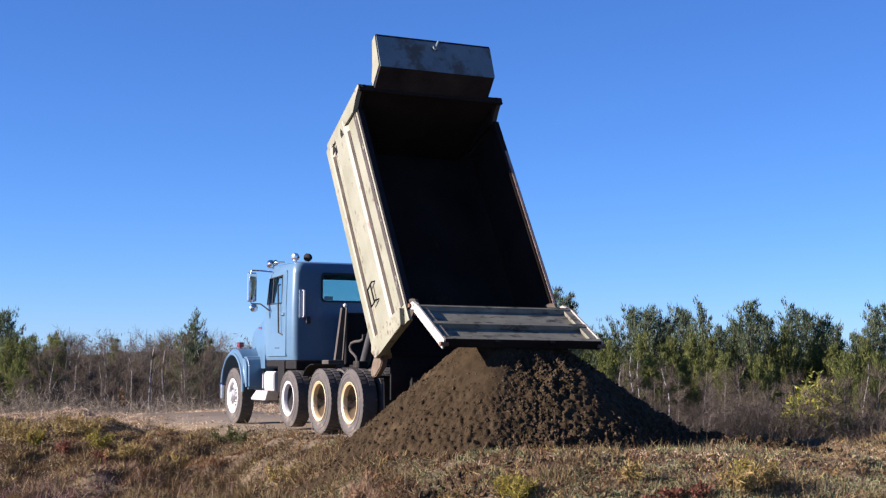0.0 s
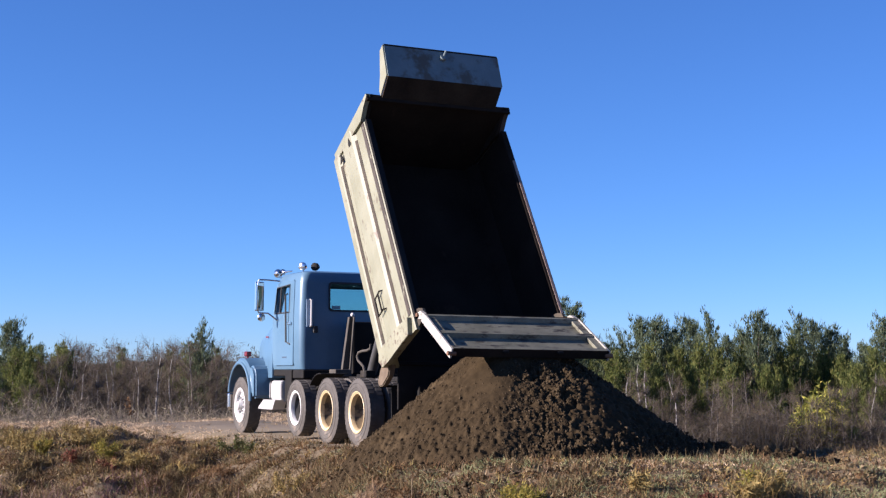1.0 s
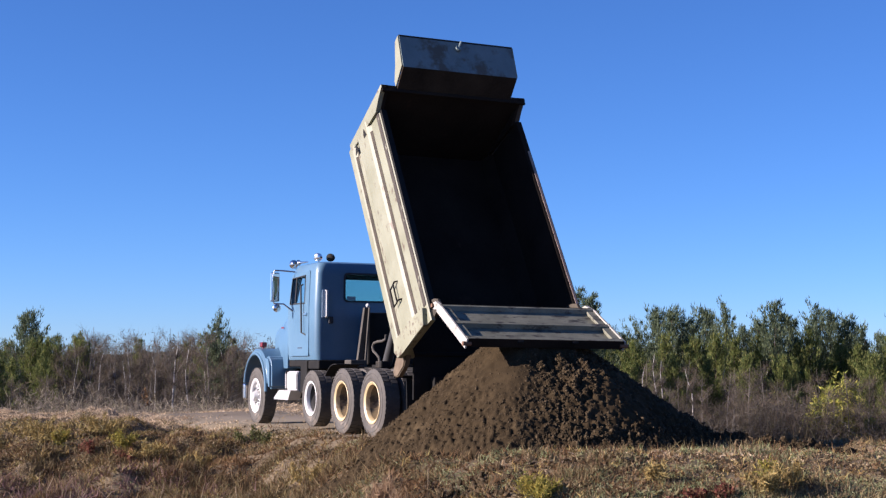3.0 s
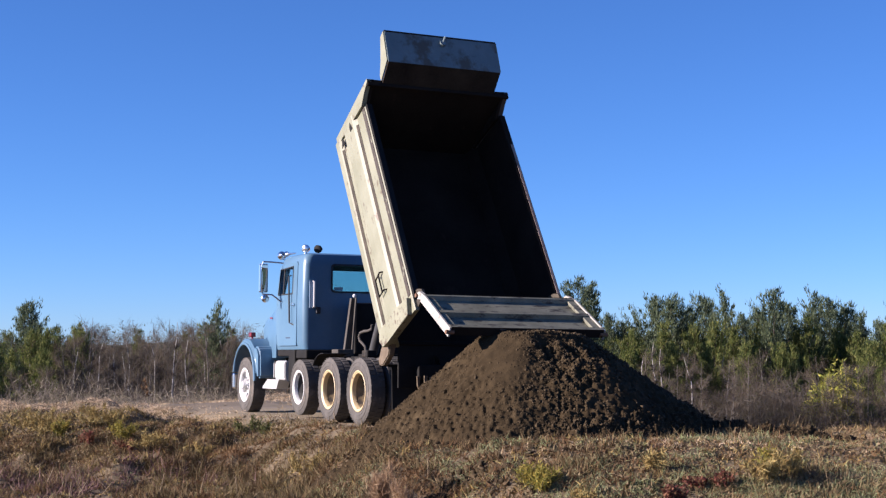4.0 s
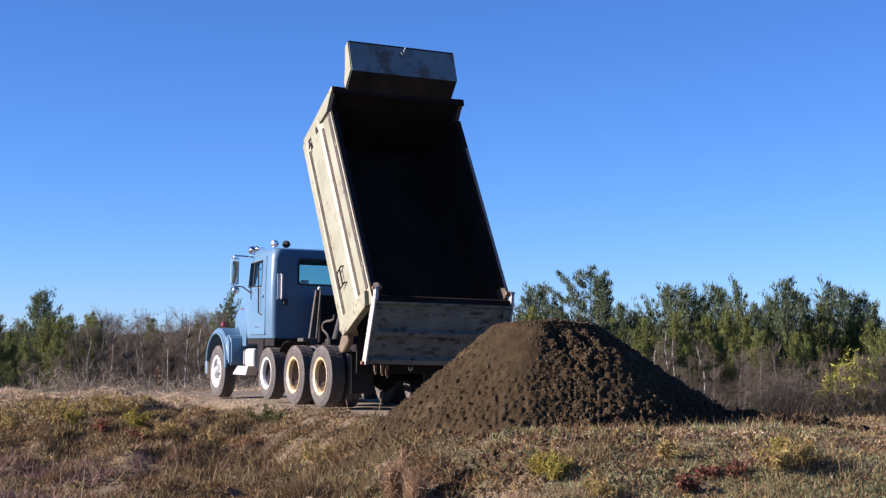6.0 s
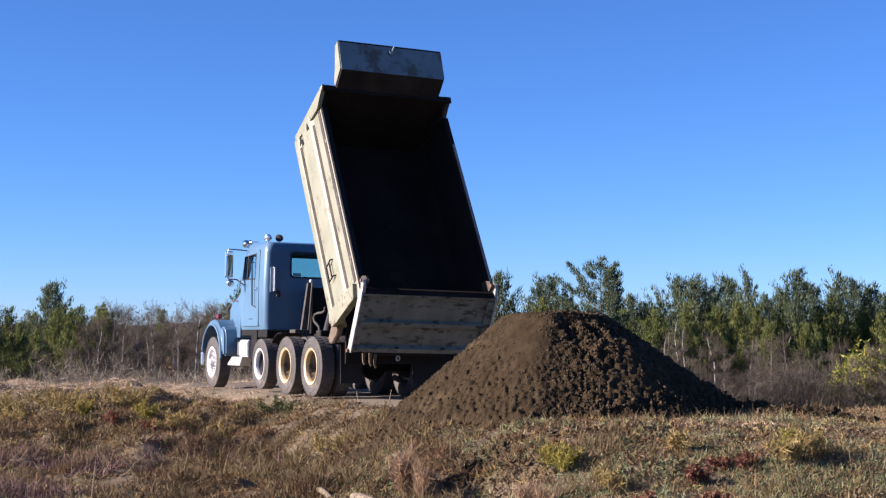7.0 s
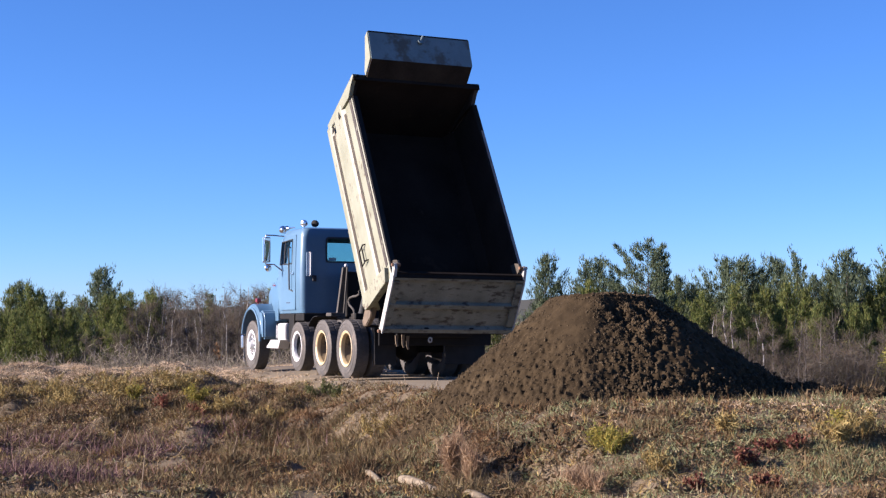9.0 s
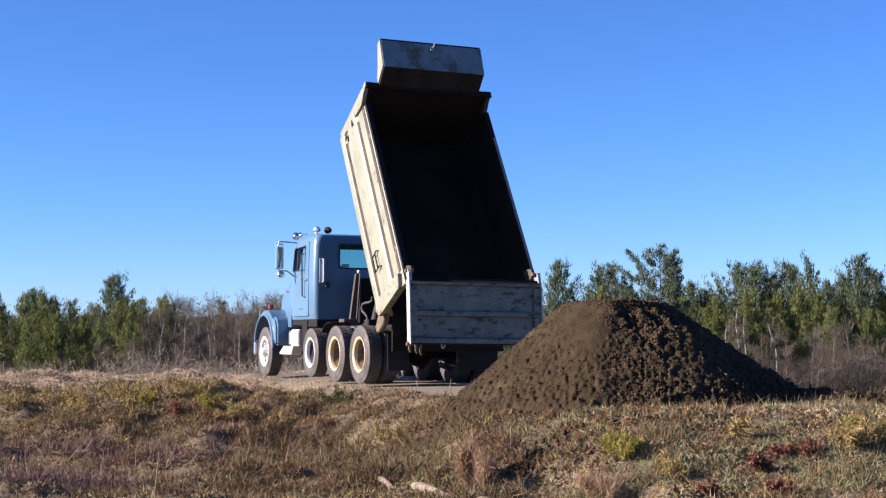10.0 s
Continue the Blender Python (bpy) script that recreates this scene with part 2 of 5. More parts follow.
def ground_z(x, y):
    """A gravel plateau that falls by a grassy bank towards the eye and by a long slope towards the woods."""
    x, y = np.asarray(x, float), np.asarray(y, float)
    top = bank_top(x)
    wide = np.interp(x, [-9, -4, -1.5, 1, 9], [4.6, 4.9, 4.8, 4.6, 4.4])
    low = np.interp(x, [-4, 0, 3], [0.82, 0.76, 0.68])
    lip = top + 0.5 * hills(x, 0 * x, 1.4, 4)
    bank = step01(y, lip - wide, lip)
    z = -0.5 - (low - 0.5) * step01(y, 11, 15.5) + low * bank
    face = np.exp(-((y - (lip - wide / 2)) / 2.6) ** 2)
    rough = 0.03 + 0.05 * face
    off = track_off(x, y)
    track = np.exp(-(off / 2.0) ** 4)
    z = z - 0.13 * np.exp(-((off + 2.7) / 0.9) ** 2) * step01(y, 23, 26)
    calm = (1 - 0.9 * track) * (y < 60) * (1 - 0.8 * np.exp(-((x - 1.0) / 2.6) ** 2 - ((y - 21.8) / 2.0) ** 2))
    z = z + rough * wave(x, y) * calm * step01(y, 8, 11) + calm * step01(y, 9, 12) * (0.13 * hills(x, y, 1.3) + 0.11 * hills(x, y, 0.55, 1) + 0.05 * hills(x, y, 0.25, 2))
    # a dark undercut ledge half-way down the bank
    z = z - 0.3 * np.exp(-((x + 4.45) / 0.8) ** 2 - ((y - 22.65) / 0.36) ** 2) + 0.1 * np.exp(-((x + 4.6) / 1.0) ** 2 - ((y - 23.5) / 0.42) ** 2)
    # a raised rim before the heap, and a dark hole in it
    z = z + 0.07 * step01(x, 0.0, 0.8) * np.exp(-((y - 18.7) / 0.7) ** 2)
    z = z - 0.2 * np.exp(-((x + 0.02) / 0.24) ** 2 - ((y - 17.9) / 0.3) ** 2)
    crest = np.exp(-((y - 31) / 3.5) ** 2) * step01(-x, 3.5, 7.0) * (1 - step01(-x, 8.0, 9.2)) * (1 - track)
    z = z + crest * (0.06 + 0.05 * np.sin(1.9 * x + 0.3 * y) + 0.03 * np.sin(4.3 * x + 1.1 * y))
    z = z - 0.55 * step01(y, 22.4, 27) * step01(x, 3.2, 5.0)
    back = np.interp(x, [-12, -8, -6, -4, 1, 4, 20], [29.5, 30.6, 33.5, 37, 34, 23, 22])
    z = z - 2.6 * step01(y, back, back + 34) + 0.12 * np.sin(x * 0.21) * step01(y, 45, 70)
    return z


def track_off(x, y):
    """How far a place lies off the line on which the truck drives."""
    return (x + 0.37) * 0.91 + (y - 24.0) * 0.42


def sheet(xs, ys, height):
    X, Y = np.meshgrid(xs, ys)
    v = np.stack([X, Y, height(X, Y)], -1).reshape(-1, 3)
    i = np.arange(len(ys) - 1)[:, None] * len(xs) + np.arange(len(xs) - 1)[None]
    i = i.ravel()
    return v, np.stack([i, i + 1, i + 1 + len(xs), i + len(xs)], -1)


def ground_material():
    m = surf("dry_grass_and_soil", (0.0817, 0.0619, 0.0361), (0.1806, 0.1376, 0.0817), 0.9, 0.95, 0, 0.6, 28, (0.04, 0.036, 0.018), 0.8, 0.56)
    n, l = m.node_tree.nodes, m.node_tree.links
    bs = n["Principled BSDF"]
    base = bs.inputs["Base Color"].links[0].from_socket
    tc, sep = n.new("ShaderNodeTexCoord"), n.new("ShaderNodeVectorMath")
    sep.operation = "DOT_PRODUCT"
    sep.inputs[1].default_value = (0.91, 0.42, 0)
    l.new(tc.outputs["Object"], sep.inputs[0])
    off = n.new("ShaderNodeMath")
    off.operation = "SUBTRACT"
    off.inputs[1].default_value = 0.37 * -0.91 + 24.0 * 0.42
    l.new(sep.outputs["Value"], off.inputs[0])
    wob = n.new("ShaderNodeTexNoise")
    wob.inputs["Scale"].default_value = 0.9
    l.new(tc.outputs["Object"], wob.inputs["Vector"])
    ad = n.new("ShaderNodeMath")
    ad.operation = "MULTIPLY_ADD"
    ad.inputs[1].default_value = 2.4
    l.new(wob.outputs["Fac"], ad.inputs[0])
    l.new(off.outputs[0], ad.inputs[2])
    ab = n.new("ShaderNodeMath")
    ab.operation = "ABSOLUTE"
    sb = n.new("ShaderNodeMath")
    sb.operation = "SUBTRACT"
    sb.inputs[1].default_value = 1.2
    l.new(ad.outputs[0], sb.inputs[0])
    l.new(sb.outputs[0], ab.inputs[0])
    mr = n.new("ShaderNodeMapRange")
    mr.inputs["From Min"].default_value, mr.inputs["From Max"].default_value = 5.0, 2.0
    l.new(ab.outputs[0], mr.inputs["Value"])
    mx = n.new("ShaderNodeMix")
    mx.data_type = "RGBA"
    mx.inputs["B"].default_value = (0.190, 0.154, 0.100, 1)
    l.new(base, mx.inputs["A"])
    xyz, far = n.new("ShaderNodeSeparateXYZ"), n.new("ShaderNodeMapRange")
    l.new(tc.outputs["Object"], xyz.inputs[0])
    far.inputs["From Min"].default_value, far.inputs["From Max"].default_value = 34.0, 30.0
    l.new(xyz.outputs["Y"], far.inputs["Value"])
    both = n.new("ShaderNodeMath")
    both.operation = "MULTIPLY"
    l.new(mr.outputs[0], both.inputs[0])
    l.new(far.outputs[0], both.inputs[1])
    near, all3 = n.new("ShaderNodeMapRange"), n.new("ShaderNodeMath")
    near.inputs["From Min"].default_value, near.inputs["From Max"].default_value = 20.6, 22.6
    l.new(xyz.outputs["Y"], near.inputs["Value"])
    all3.operation = "MULTIPLY"
    l.new(both.outputs[0], all3.inputs[0])
    l.new(near.outputs[0], all3.inputs[1])
    lip, edge, all4 = n.new("ShaderNodeVectorMath"), n.new("ShaderNodeMapRange"), n.new("ShaderNodeMath")
    lip.operation = "DOT_PRODUCT"
    lip.inputs[1].default_value = (1.36, 1, 0)
    l.new(tc.outputs["Object"], lip.inputs[0])
    edge.inputs["From Min"].default_value, edge.inputs["From Max"].default_value = 20.5, 21.3
    l.new(lip.outputs["Value"], edge.inputs["Value"])
    all4.operation = "MULTIPLY"
    l.new(all3.outputs[0], all4.inputs[0])
    l.new(edge.outputs[0], all4.inputs[1])
    l.new(all4.outputs[0], mx.inputs["Factor"])
    l.new(mx.outputs["Result"], bs.inputs["Base Color"])
    return m


xs = np.concatenate([[-3000, -1200, -500, -200, -100, -60, -35], np.arange(-22, -11, 0.6), np.arange(-11, 9.5, 0.085), np.arange(10, 22, 0.6), [35, 60, 100, 200, 500, 1200, 3000]])
ys = np.concatenate([[-600, -100, -30, -12], np.arange(-8, 11, 1.0), np.arange(11, 30, 0.08), np.arange(30, 46, 0.4), np.arange(47, 100, 2.0), [120, 200, 500, 1500, 4000]])
GROUND = ground_material()
v, fc = sheet(xs, ys, ground_z)
ground = raw("ground", v, fc, GROUND)
ground.data.polygons.foreach_set("use_smooth", [True] * len(ground.data.polygons))
tagged(ground, "gravel plateau and bank under dry autumn grass", "ground", kind="structure")


# ---- soil pile ----
def pile_z(x, y):
    """Height of the tipped heap over the plateau: a cone with a flat scraped top, slid clefts in front and a tail towards +x."""
    dx, dy = x - 1.0, y - 21.6
    ang = np.arctan2(dy, dx)
    wob = 1 + 0.025 * np.sin(3 * ang + 0.6) + 0.02 * np.sin(7 * ang + 2.0) + 0.012 * np.sin(13 * ang)
    rad = np.sqrt(dx ** 2 + dy ** 2) / wob
    w = step01(dx, -0.9, 0.9)
    z = 2.05 - 0.2 * w - (0.83 - 0.13 * w) * rad
    # clefts below the top, where the front has slid
    front = step01(-dy, 0.1, 0.5) * step01(dx, -0.25, 0.1) * step01(0.95 - dx, 0.0, 0.3)
    high = np.exp(-((rad - 0.95) / 0.33) ** 2)
    fold = np.abs(hills(ang * 1.0, 0.3 * rad, 0.16, 11)) + 0.5 * np.abs(hills(ang * 1.0, 0.5 * rad, 0.07, 12))
    z = z - front * high * (0.26 - 0.26 * fold) * 0.65
    # a bulge of coarse clods under the clefts
    z = z + 0.1 * np.exp(-((dx - 0.75) / 0.5) ** 2 - ((dy + 1.25) / 0.45) ** 2)
    z = np.minimum(z, 1.43 - 0.05 * np.abs(dx) - 0.05 * (rad < 0.9) * dy + 0.03 * hills(x, y, 0.3, 6))
    tail = 0.27 - 0.1 * np.maximum(dx - 2.0, 0) - 0.75 * np.abs(dy + 0.25 * dx)
    z = np.maximum(z, np.where(dx > 1.6, tail, -1.5))
    return z


def lumps(x, y, seed):
    out = np.zeros_like(x)
    r = np.random.RandomState(seed)
    for f, a in ((2.2, 0.035), (4.5, 0.03), (9, 0.022), (17, 0.018), (34, 0.015), (62, 0.012)):
        for k in range(5):
            t = r.uniform(0, 6.28)
            out += a * 0.5 * np.sin(f * (x * math.cos(t) + y * math.sin(t)) + r.uniform(0, 6.28) + 0.8 * np.sin(0.6 * f * (x * math.sin(t) - y * math.cos(t))))
    return out


SOIL = surf("dark_brown_soil", (0.0255, 0.0178, 0.0090), (0.049, 0.0345, 0.0176), 5.0, 0.95, 0, 1.0, 60, (0.068, 0.049, 0.026), 1.1, 0.56, spec=0.1)
xs, ys = np.concatenate([np.arange(-2.9, 3.2, 0.02), np.arange(3.2, 5.6, 0.03)]), np.concatenate([np.arange(17.6, 22.0, 0.02), np.arange(22.0, 25.6, 0.07)])


def heap(x, y):
    z = pile_z(x, y)
    dx, dy = x - 1.0, y - 21.6
    shade = step01(dx * 0.9 + dy * -0.3, 0.75, 1.2) * step01(z, 0.25, 0.5)
    smooth = np.exp(-((dx + 0.5) / 0.52) ** 2 - ((z - 1.05) / 0.36) ** 2)
    coarse = step01(dx, -0.2, 0.6) * step01(1.2 - z, 0.0, 0.3)
    rough = (1 - 0.45 * shade) * (1 - 0.55 * step01(z, 1.12, 1.36)) * (1 - 0.9 * smooth) * (0.7 + 0.55 * coarse)
    grain = 0.02 * np.abs(hills(x, y, 0.085, 22)) + 0.042 * np.abs(hills(x, y, 0.058, 23)) + 0.042 * hills(x, y, 0.042, 24) - 0.04
    return z + rough * (0.45 * lumps(x, y, 3) + 1.08 * grain) * step01(z, -0.6, -0.2)


v, fc = sheet(xs, ys, heap)
gz = ground_z(v[:, 0], v[:, 1])
keep = (v[:, 2] > gz - 0.12)[fc].any(1)
earth_mound = raw("earth_mound", v, fc[keep], SOIL)
tagged(earth_mound, "heap of dark brown loam freshly tipped behind the truck", "earth mound")


def clods(name, spots, sizes, material, seed, label="", parent=None):
    """Lumps of earth: uneven four-sided crumbs in one mesh."""
    r = np.random.RandomState(seed)
    n = len(spots)
    base = np.array([(1, 1, 1), (-1, -1, 1), (-1, 1, -1), (1, -1, -1)], float) * 0.75
    tri = np.array([(0, 1, 2), (0, 3, 1), (0, 2, 3), (1, 3, 2)])
    q = r.normal(size=(n, 3, 3))
    q, _ = np.linalg.qr(q)
    b = base[None] * r.uniform(0.55, 1.25, (n, 4, 1)) * sizes[:, None, None]
    v = np.einsum("nij,nkj->nki", q, b) + spots[:, None]
    f = (tri[None] + 4 * np.arange(n)[:, None, None]).reshape(-1, 3)
    return raw(name, v.reshape(-1, 3), f, material, parent, label)


CLOD = leafy("soil_clods", [(0.033, 0.0232, 0.0116), (0.045, 0.032, 0.0161), (0.057, 0.041, 0.0211), (0.073, 0.052, 0.028)], 0.95, 0)
rs = np.random.RandomState(5)
cx, cy = rs.uniform(-2.7, 5.2, 150000), rs.uniform(17.8, 24.6, 150000)
cz = pile_z(cx, cy)
calm = 0.93 * np.exp(-((cx - 0.5) / 0.52) ** 2 - ((cz - 1.05) / 0.36) ** 2)
shade = 0.92 * step01((cx - 1) * 0.9 - (cy - 21.6) * 0.3, 0.75, 1.2) * step01(cz, 0.25, 0.5)
ok = (cz > ground_z(cx, cy) - 0.05) & (rs.uniform(size=150000) < (0.75 + 0.1 * step01(cx, 0.2, 1.0)) * np.where(cy < 22.3, 1, 0.06) * (1 - calm) * (1 - shade))
cx, cy, cz = cx[ok], cy[ok], heap(cx[ok], cy[ok])
size = (0.009 + 0.019 * rs.uniform(size=len(cx)) ** 5) * (0.62 + 0.6 * step01(cx, 0.3, 1.6))
soil_clods = clods("soil_clods", np.stack([cx, cy, cz], -1), size, CLOD, 7)
tagged(soil_clods, "loose clods and crumbs of dark soil on the heap", "soil", kind="stuff")


# ---- dump truck: x ahead, y to its left, z up, from the ground under the rearmost axle ----
truck = new("dump_truck")
tagged(truck, "old blue three-rear-axle dump truck with its cream bed raised", "dump truck")
R_TYRE = 0.533


def tyre_mesh(r, w):
    """A tyre round the y axis, its outer face towards +y, with lugs on the tread."""
    bm = bmesh.new()
    h = w / 2
    lathe(bm, [(-h * 0.8, r * 0.56), (-h, r * 0.66), (-h * 1.02, r * 0.8), (-h * 0.93, r * 0.93), (-h * 0.8, r * 0.975), (h * 0.8, r * 0.975), (h * 0.93, r * 0.93), (h * 1.02, r * 0.8), (h, r * 0.66), (h * 0.8, r * 0.56)], 44)
    n = 40
    for k in range(n):
        a = 6.28319 * k / n
        for s in (-1, 1):
            m = Matrix.Rotation(-a + s * 0.03, 4, "Y") @ Matrix.LocRotScale((r * 0.977, s * h * 0.5, 0), None, (0.009, h * 0.74, r * 0.11))
            bmesh.ops.create_cube(bm, size=1.0, matrix=m)
    for k in range(2):
        rod_r = r * (0.72 + 0.12 * k)
        lathe(bm, [(h * 1.0, rod_r - 0.006), (h * 1.045, rod_r), (h * 1.0, rod_r + 0.006)], 44)
    return bm


def wheel(x, y, z, r, kind, side, paint):
    """A wheel as a part of the truck; side 1 is the truck's left. kind: front, single or dual."""
    w = new("wheel")
    w.parent = truck
    w.matrix_basis = pose(x, y, z)
    rim_r = r * 0.57
    flip = Matrix.Diagonal((1, side, 1, 1))

    def put(name, bm, material, label=""):
        bmesh.ops.transform(bm, matrix=flip, verts=bm.verts)
        return part(name, bm, material, w, label, smooth=True)

    width = 0.27
    put("tyre", tyre_mesh(r, width), RUBBER, "worn black truck tyre")
    if kind == "dual":
        bm = tyre_mesh(r, width)
        bmesh.ops.translate(bm, vec=(0, -0.33, 0), verts=bm.verts)
        put("tyre", bm, RUBBER, "inner tyre of a twin wheel")
    bm = bmesh.new()
    deep = {"front": 0.075, "single": -0.03, "dual": -0.085}[kind]
    edge = deep + 0.015 if kind == "front" else 0.075
    lathe(bm, [(edge - 0.02, rim_r + 0.004), (0.118, rim_r + 0.004), (0.135, rim_r + 0.022), (0.14, rim_r + 0.012), (0.12, rim_r - 0.022), (edge, rim_r - 0.036), (edge - 0.02, rim_r - 0.036)], 40)
    put("rim", bm, paint)
    bm = bmesh.new()
    lathe(bm, [(-0.13, rim_r + 0.002), (edge - 0.021, rim_r + 0.002), (edge - 0.021, rim_r - 0.034), (deep + 0.05, rim_r - 0.05), (deep, rim_r - 0.075), (deep - 0.02, rim_r - 0.08), (-0.13, rim_r - 0.03)], 40)
    put("rim_barrel", bm, paint if kind == "front" else BARREL if kind == "dual" else DISC_GREY, "grimy inside of the rim, shade in its colour on twin wheels")
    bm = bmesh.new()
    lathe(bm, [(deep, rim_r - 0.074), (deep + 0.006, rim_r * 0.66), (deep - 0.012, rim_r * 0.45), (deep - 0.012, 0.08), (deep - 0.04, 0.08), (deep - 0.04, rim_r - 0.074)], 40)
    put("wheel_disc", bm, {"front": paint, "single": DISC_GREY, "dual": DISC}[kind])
    for k in range(5 if kind != "dual" else 0):
        a = 6.28319 * (k + 0.5) / 5
        bm = bmesh.new()
        c = Vector((math.cos(a) * rim_r * 0.7, 0, math.sin(a) * rim_r * 0.7))
        rod(bm, c + Vector((0, deep - 0.012, 0)), c + Vector((0, deep + 0.012, 0)), 0.045, 12)
        put("rim_opening", bm, DARK)
    bm = bmesh.new()
    top = deep + (0.1 if kind == "front" else 0.09)
    lathe(bm, [(deep - 0.04, 0.125), (deep + 0.03, 0.12), (top - 0.03, 0.085), (top, 0.07), (top + 0.004, 0.0005)], 24, closed=False)
    put("hub", bm, ALLOY if kind == "front" else FRAME, "steel wheel hub")
    for k in range(10):
        a = 6.28319 * k / 10
        bm = bmesh.new()
        c = Vector((math.cos(a) * 0.143, 0, math.sin(a) * 0.143))
        rod(bm, c + Vector((0, deep - 0.03, 0)), c + Vector((0, deep + 0.05, 0)), 0.024, 6)
        put("wheel_nut", bm, CHROME if kind == "front" else FRAME)
    return w


WHEELS = []
for side in (1, -1):
    WHEELS += [wheel(0.0, side * 1.045, R_TYRE, R_TYRE, "dual", side, CREAM_RIM), wheel(1.319, side * 1.045, R_TYRE, R_TYRE, "dual", side, CREAM_RIM)]
    WHEELS.append(wheel(2.965, side * 0.98, 0.54, 0.488, "single", side, WHITE_RIM))
    WHEELS.append(wheel(5.936, side * 1.02, R_TYRE, R_TYRE, "front", side, WHITE_RIM))

# chassis
for s in (1, -1):
    bm = bmesh.new()
    prism(bm, [(s * 0.43, 0.8), (s * 0.34, 0.8), (s * 0.34, 0.812), (s * 0.418, 0.812), (s * 0.418, 1.068), (s * 0.34, 1.068), (s * 0.34, 1.08), (s * 0.43, 1.08)], "x", -1.25, 6.35)
    part("frame_rail", bm, FRAME, truck)
for x in (-1.2, -0.6, 0.66, 2.0, 3.4, 4.8, 6.2):
    part("crossmember", boxm(x - 0.05, x + 0.05, -0.34, 0.34, 0.86, 1.04, bevel=0.01), FRAME, truck)
for x, z in ((0.0, R_TYRE), (1.319, R_TYRE), (2.965, 0.545), (5.936, R_TYRE)):
    bm = bmesh.new()
    rod(bm, (x, -0.95, z), (x, 0.95, z), 0.075 if x < 2 else 0.05, 14)
    if x < 2:
        bmesh.ops.create_uvsphere(bm, u_segments=16, v_segments=10, radius=0.23, matrix=pose(x, 0, z))
    part("axle", bm, FRAME, truck, smooth=True)
for s in (1, -1):
    bm = bmesh.new()
    tube(bm, [(-0.1, s * 0.55, 0.62), (0.3, s * 0.55, 0.72), (0.66, s * 0.55, 0.78), (1.0, s * 0.55, 0.72), (1.42, s * 0.55, 0.62)], 0.055, 6)
    part("leaf_spring", bm, FRAME, truck)
    # flap behind the twin wheels; the right one is widened to stand in for shade
    bm = bmesh.new()
    inner, outer = (0.5, 0.9) if s > 0 else (0.45, 1.24)
    prism(bm, [(-0.70, 0.92), (-0.69, 0.92), (-0.72, 0.26), (-0.735, 0.26)], "y", min(s * inner, s * outer), max(s * inner, s * outer))
    part("mud_flap", bm, FLAP, truck, "black rubber mud flap, widened on the right as shade")
    part("mud_flap_hanger", rod(bmesh.new(), (-0.68, s * 0.4, 0.94), (-0.68, s * 1.1, 0.94), 0.02), FRAME, truck)
    # small guard over the first of the twin axles
    bm = bmesh.new()
    arc = [(2.08 + 0.55 * math.cos(radians(a)) - 0.5, 0.62 + 0.5 * math.sin(radians(a))) for a in range(38, 100, 10)]
    loft(bm, [[(xa, s * 0.72, za), (xa, s * 1.2, za), (xa, s * 1.2, za + 0.012), (xa, s * 0.72, za + 0.012)] for xa, za in arc])
    part("half_fender", bm, FRAME, truck, "thin dark wheel guard")
HOOK = surf("pale_rusty_steel", (0.075, 0.053, 0.031), (0.15, 0.112, 0.07), 9.0, 0.7, 0.0, 0.2, 50)
part("shade_panel", boxm(-1.19, -1.15, -1.14, 1.0, 0.6, 1.31, bevel=0.01), FRAME, truck, "added black panel for the dark under the tail")
bm = boxm(-1.32, -1.2, -0.72, 0.72, 0.74, 0.95, bevel=0.015)
part("rear_beam", bm, FRAME, truck)
for y, z0, z1 in ((0.74, 0.585, 0.78), (0.62, 0.565, 0.79), (0.535, 0.535, 0.77)):
    bm = bmesh.new()
    prism(bm, [(y - 0.028, z1), (y + 0.028, z1), (y + 0.02, z0 + 0.05), (y - 0.005, z0), (y - 0.03, z0 + 0.01), (y - 0.01, z0 + 0.06)], "x", -1.37, -1.34)
    part("hook", bm, HOOK, truck, "pale rusty steel hook on the rear beam")
bm = bmesh.new()
tube(bm, [(-1.36, 0.115 + 0.03 * math.cos(a), 0.7 + 0.04 * math.sin(a)) for a in [radians(k) for k in range(90, 460, 30)]], 0.013, 6)
part("tow_ring", bm, ALLOY, truck, "bright steel towing ring")

# tipping gear behind the cab
HOIST = surf("oily_grey_steel", (0.045, 0.046, 0.048), (0.085, 0.085, 0.085), 4.0, 0.45, 0.3, 0.1, 40)
bm = bmesh.new()
for a, b, r in (((1.95, 0.16, 1.0), (1.12, 0.16, 2.28), 0.085), ((1.12, 0.16, 2.28), (0.62, 0.16, 3.05), 0.068), ((0.62, 0.16, 3.05), (0.36, 0.16, 3.42), 0.052)):
    rod(bm, a, b, r, 18)
    rod(bm, Vector(b) * 1.0 - (Vector(b) - Vector(a)).normalized() * 0.05, b, r + 0.012, 18)
part("hoist_cylinder", bm, HOIST, truck, "telescopic hoist cylinder", smooth=True)
part("hoist_cradle", boxm(1.8, 2.1, -0.34, 0.34, 0.98, 1.12, bevel=0.015), FRAME, truck)
bm = bmesh.new()
prism(bm, [(0.30, 2.09), (0.37, 2.09), (0.49, 1.18), (0.37, 1.18)], "x", 2.36, 2.44)
prism(bm, [(0.29, 2.09), (0.31, 2.09), (0.38, 1.18), (0.35, 1.18)], "x", 2.3, 2.5)
part("body_guide", bm, TAN, truck, "dusty brown upright guide behind the cab")
bm = bmesh.new()
bmesh.ops.create_uvsphere(bm, u_segments=14, v_segments=8, radius=0.035, matrix=pose(2.4, 0.3, 2.13))
part("guide_ball", bm, WHITE_RIM, truck, "small white ball on top of the guide", smooth=True)
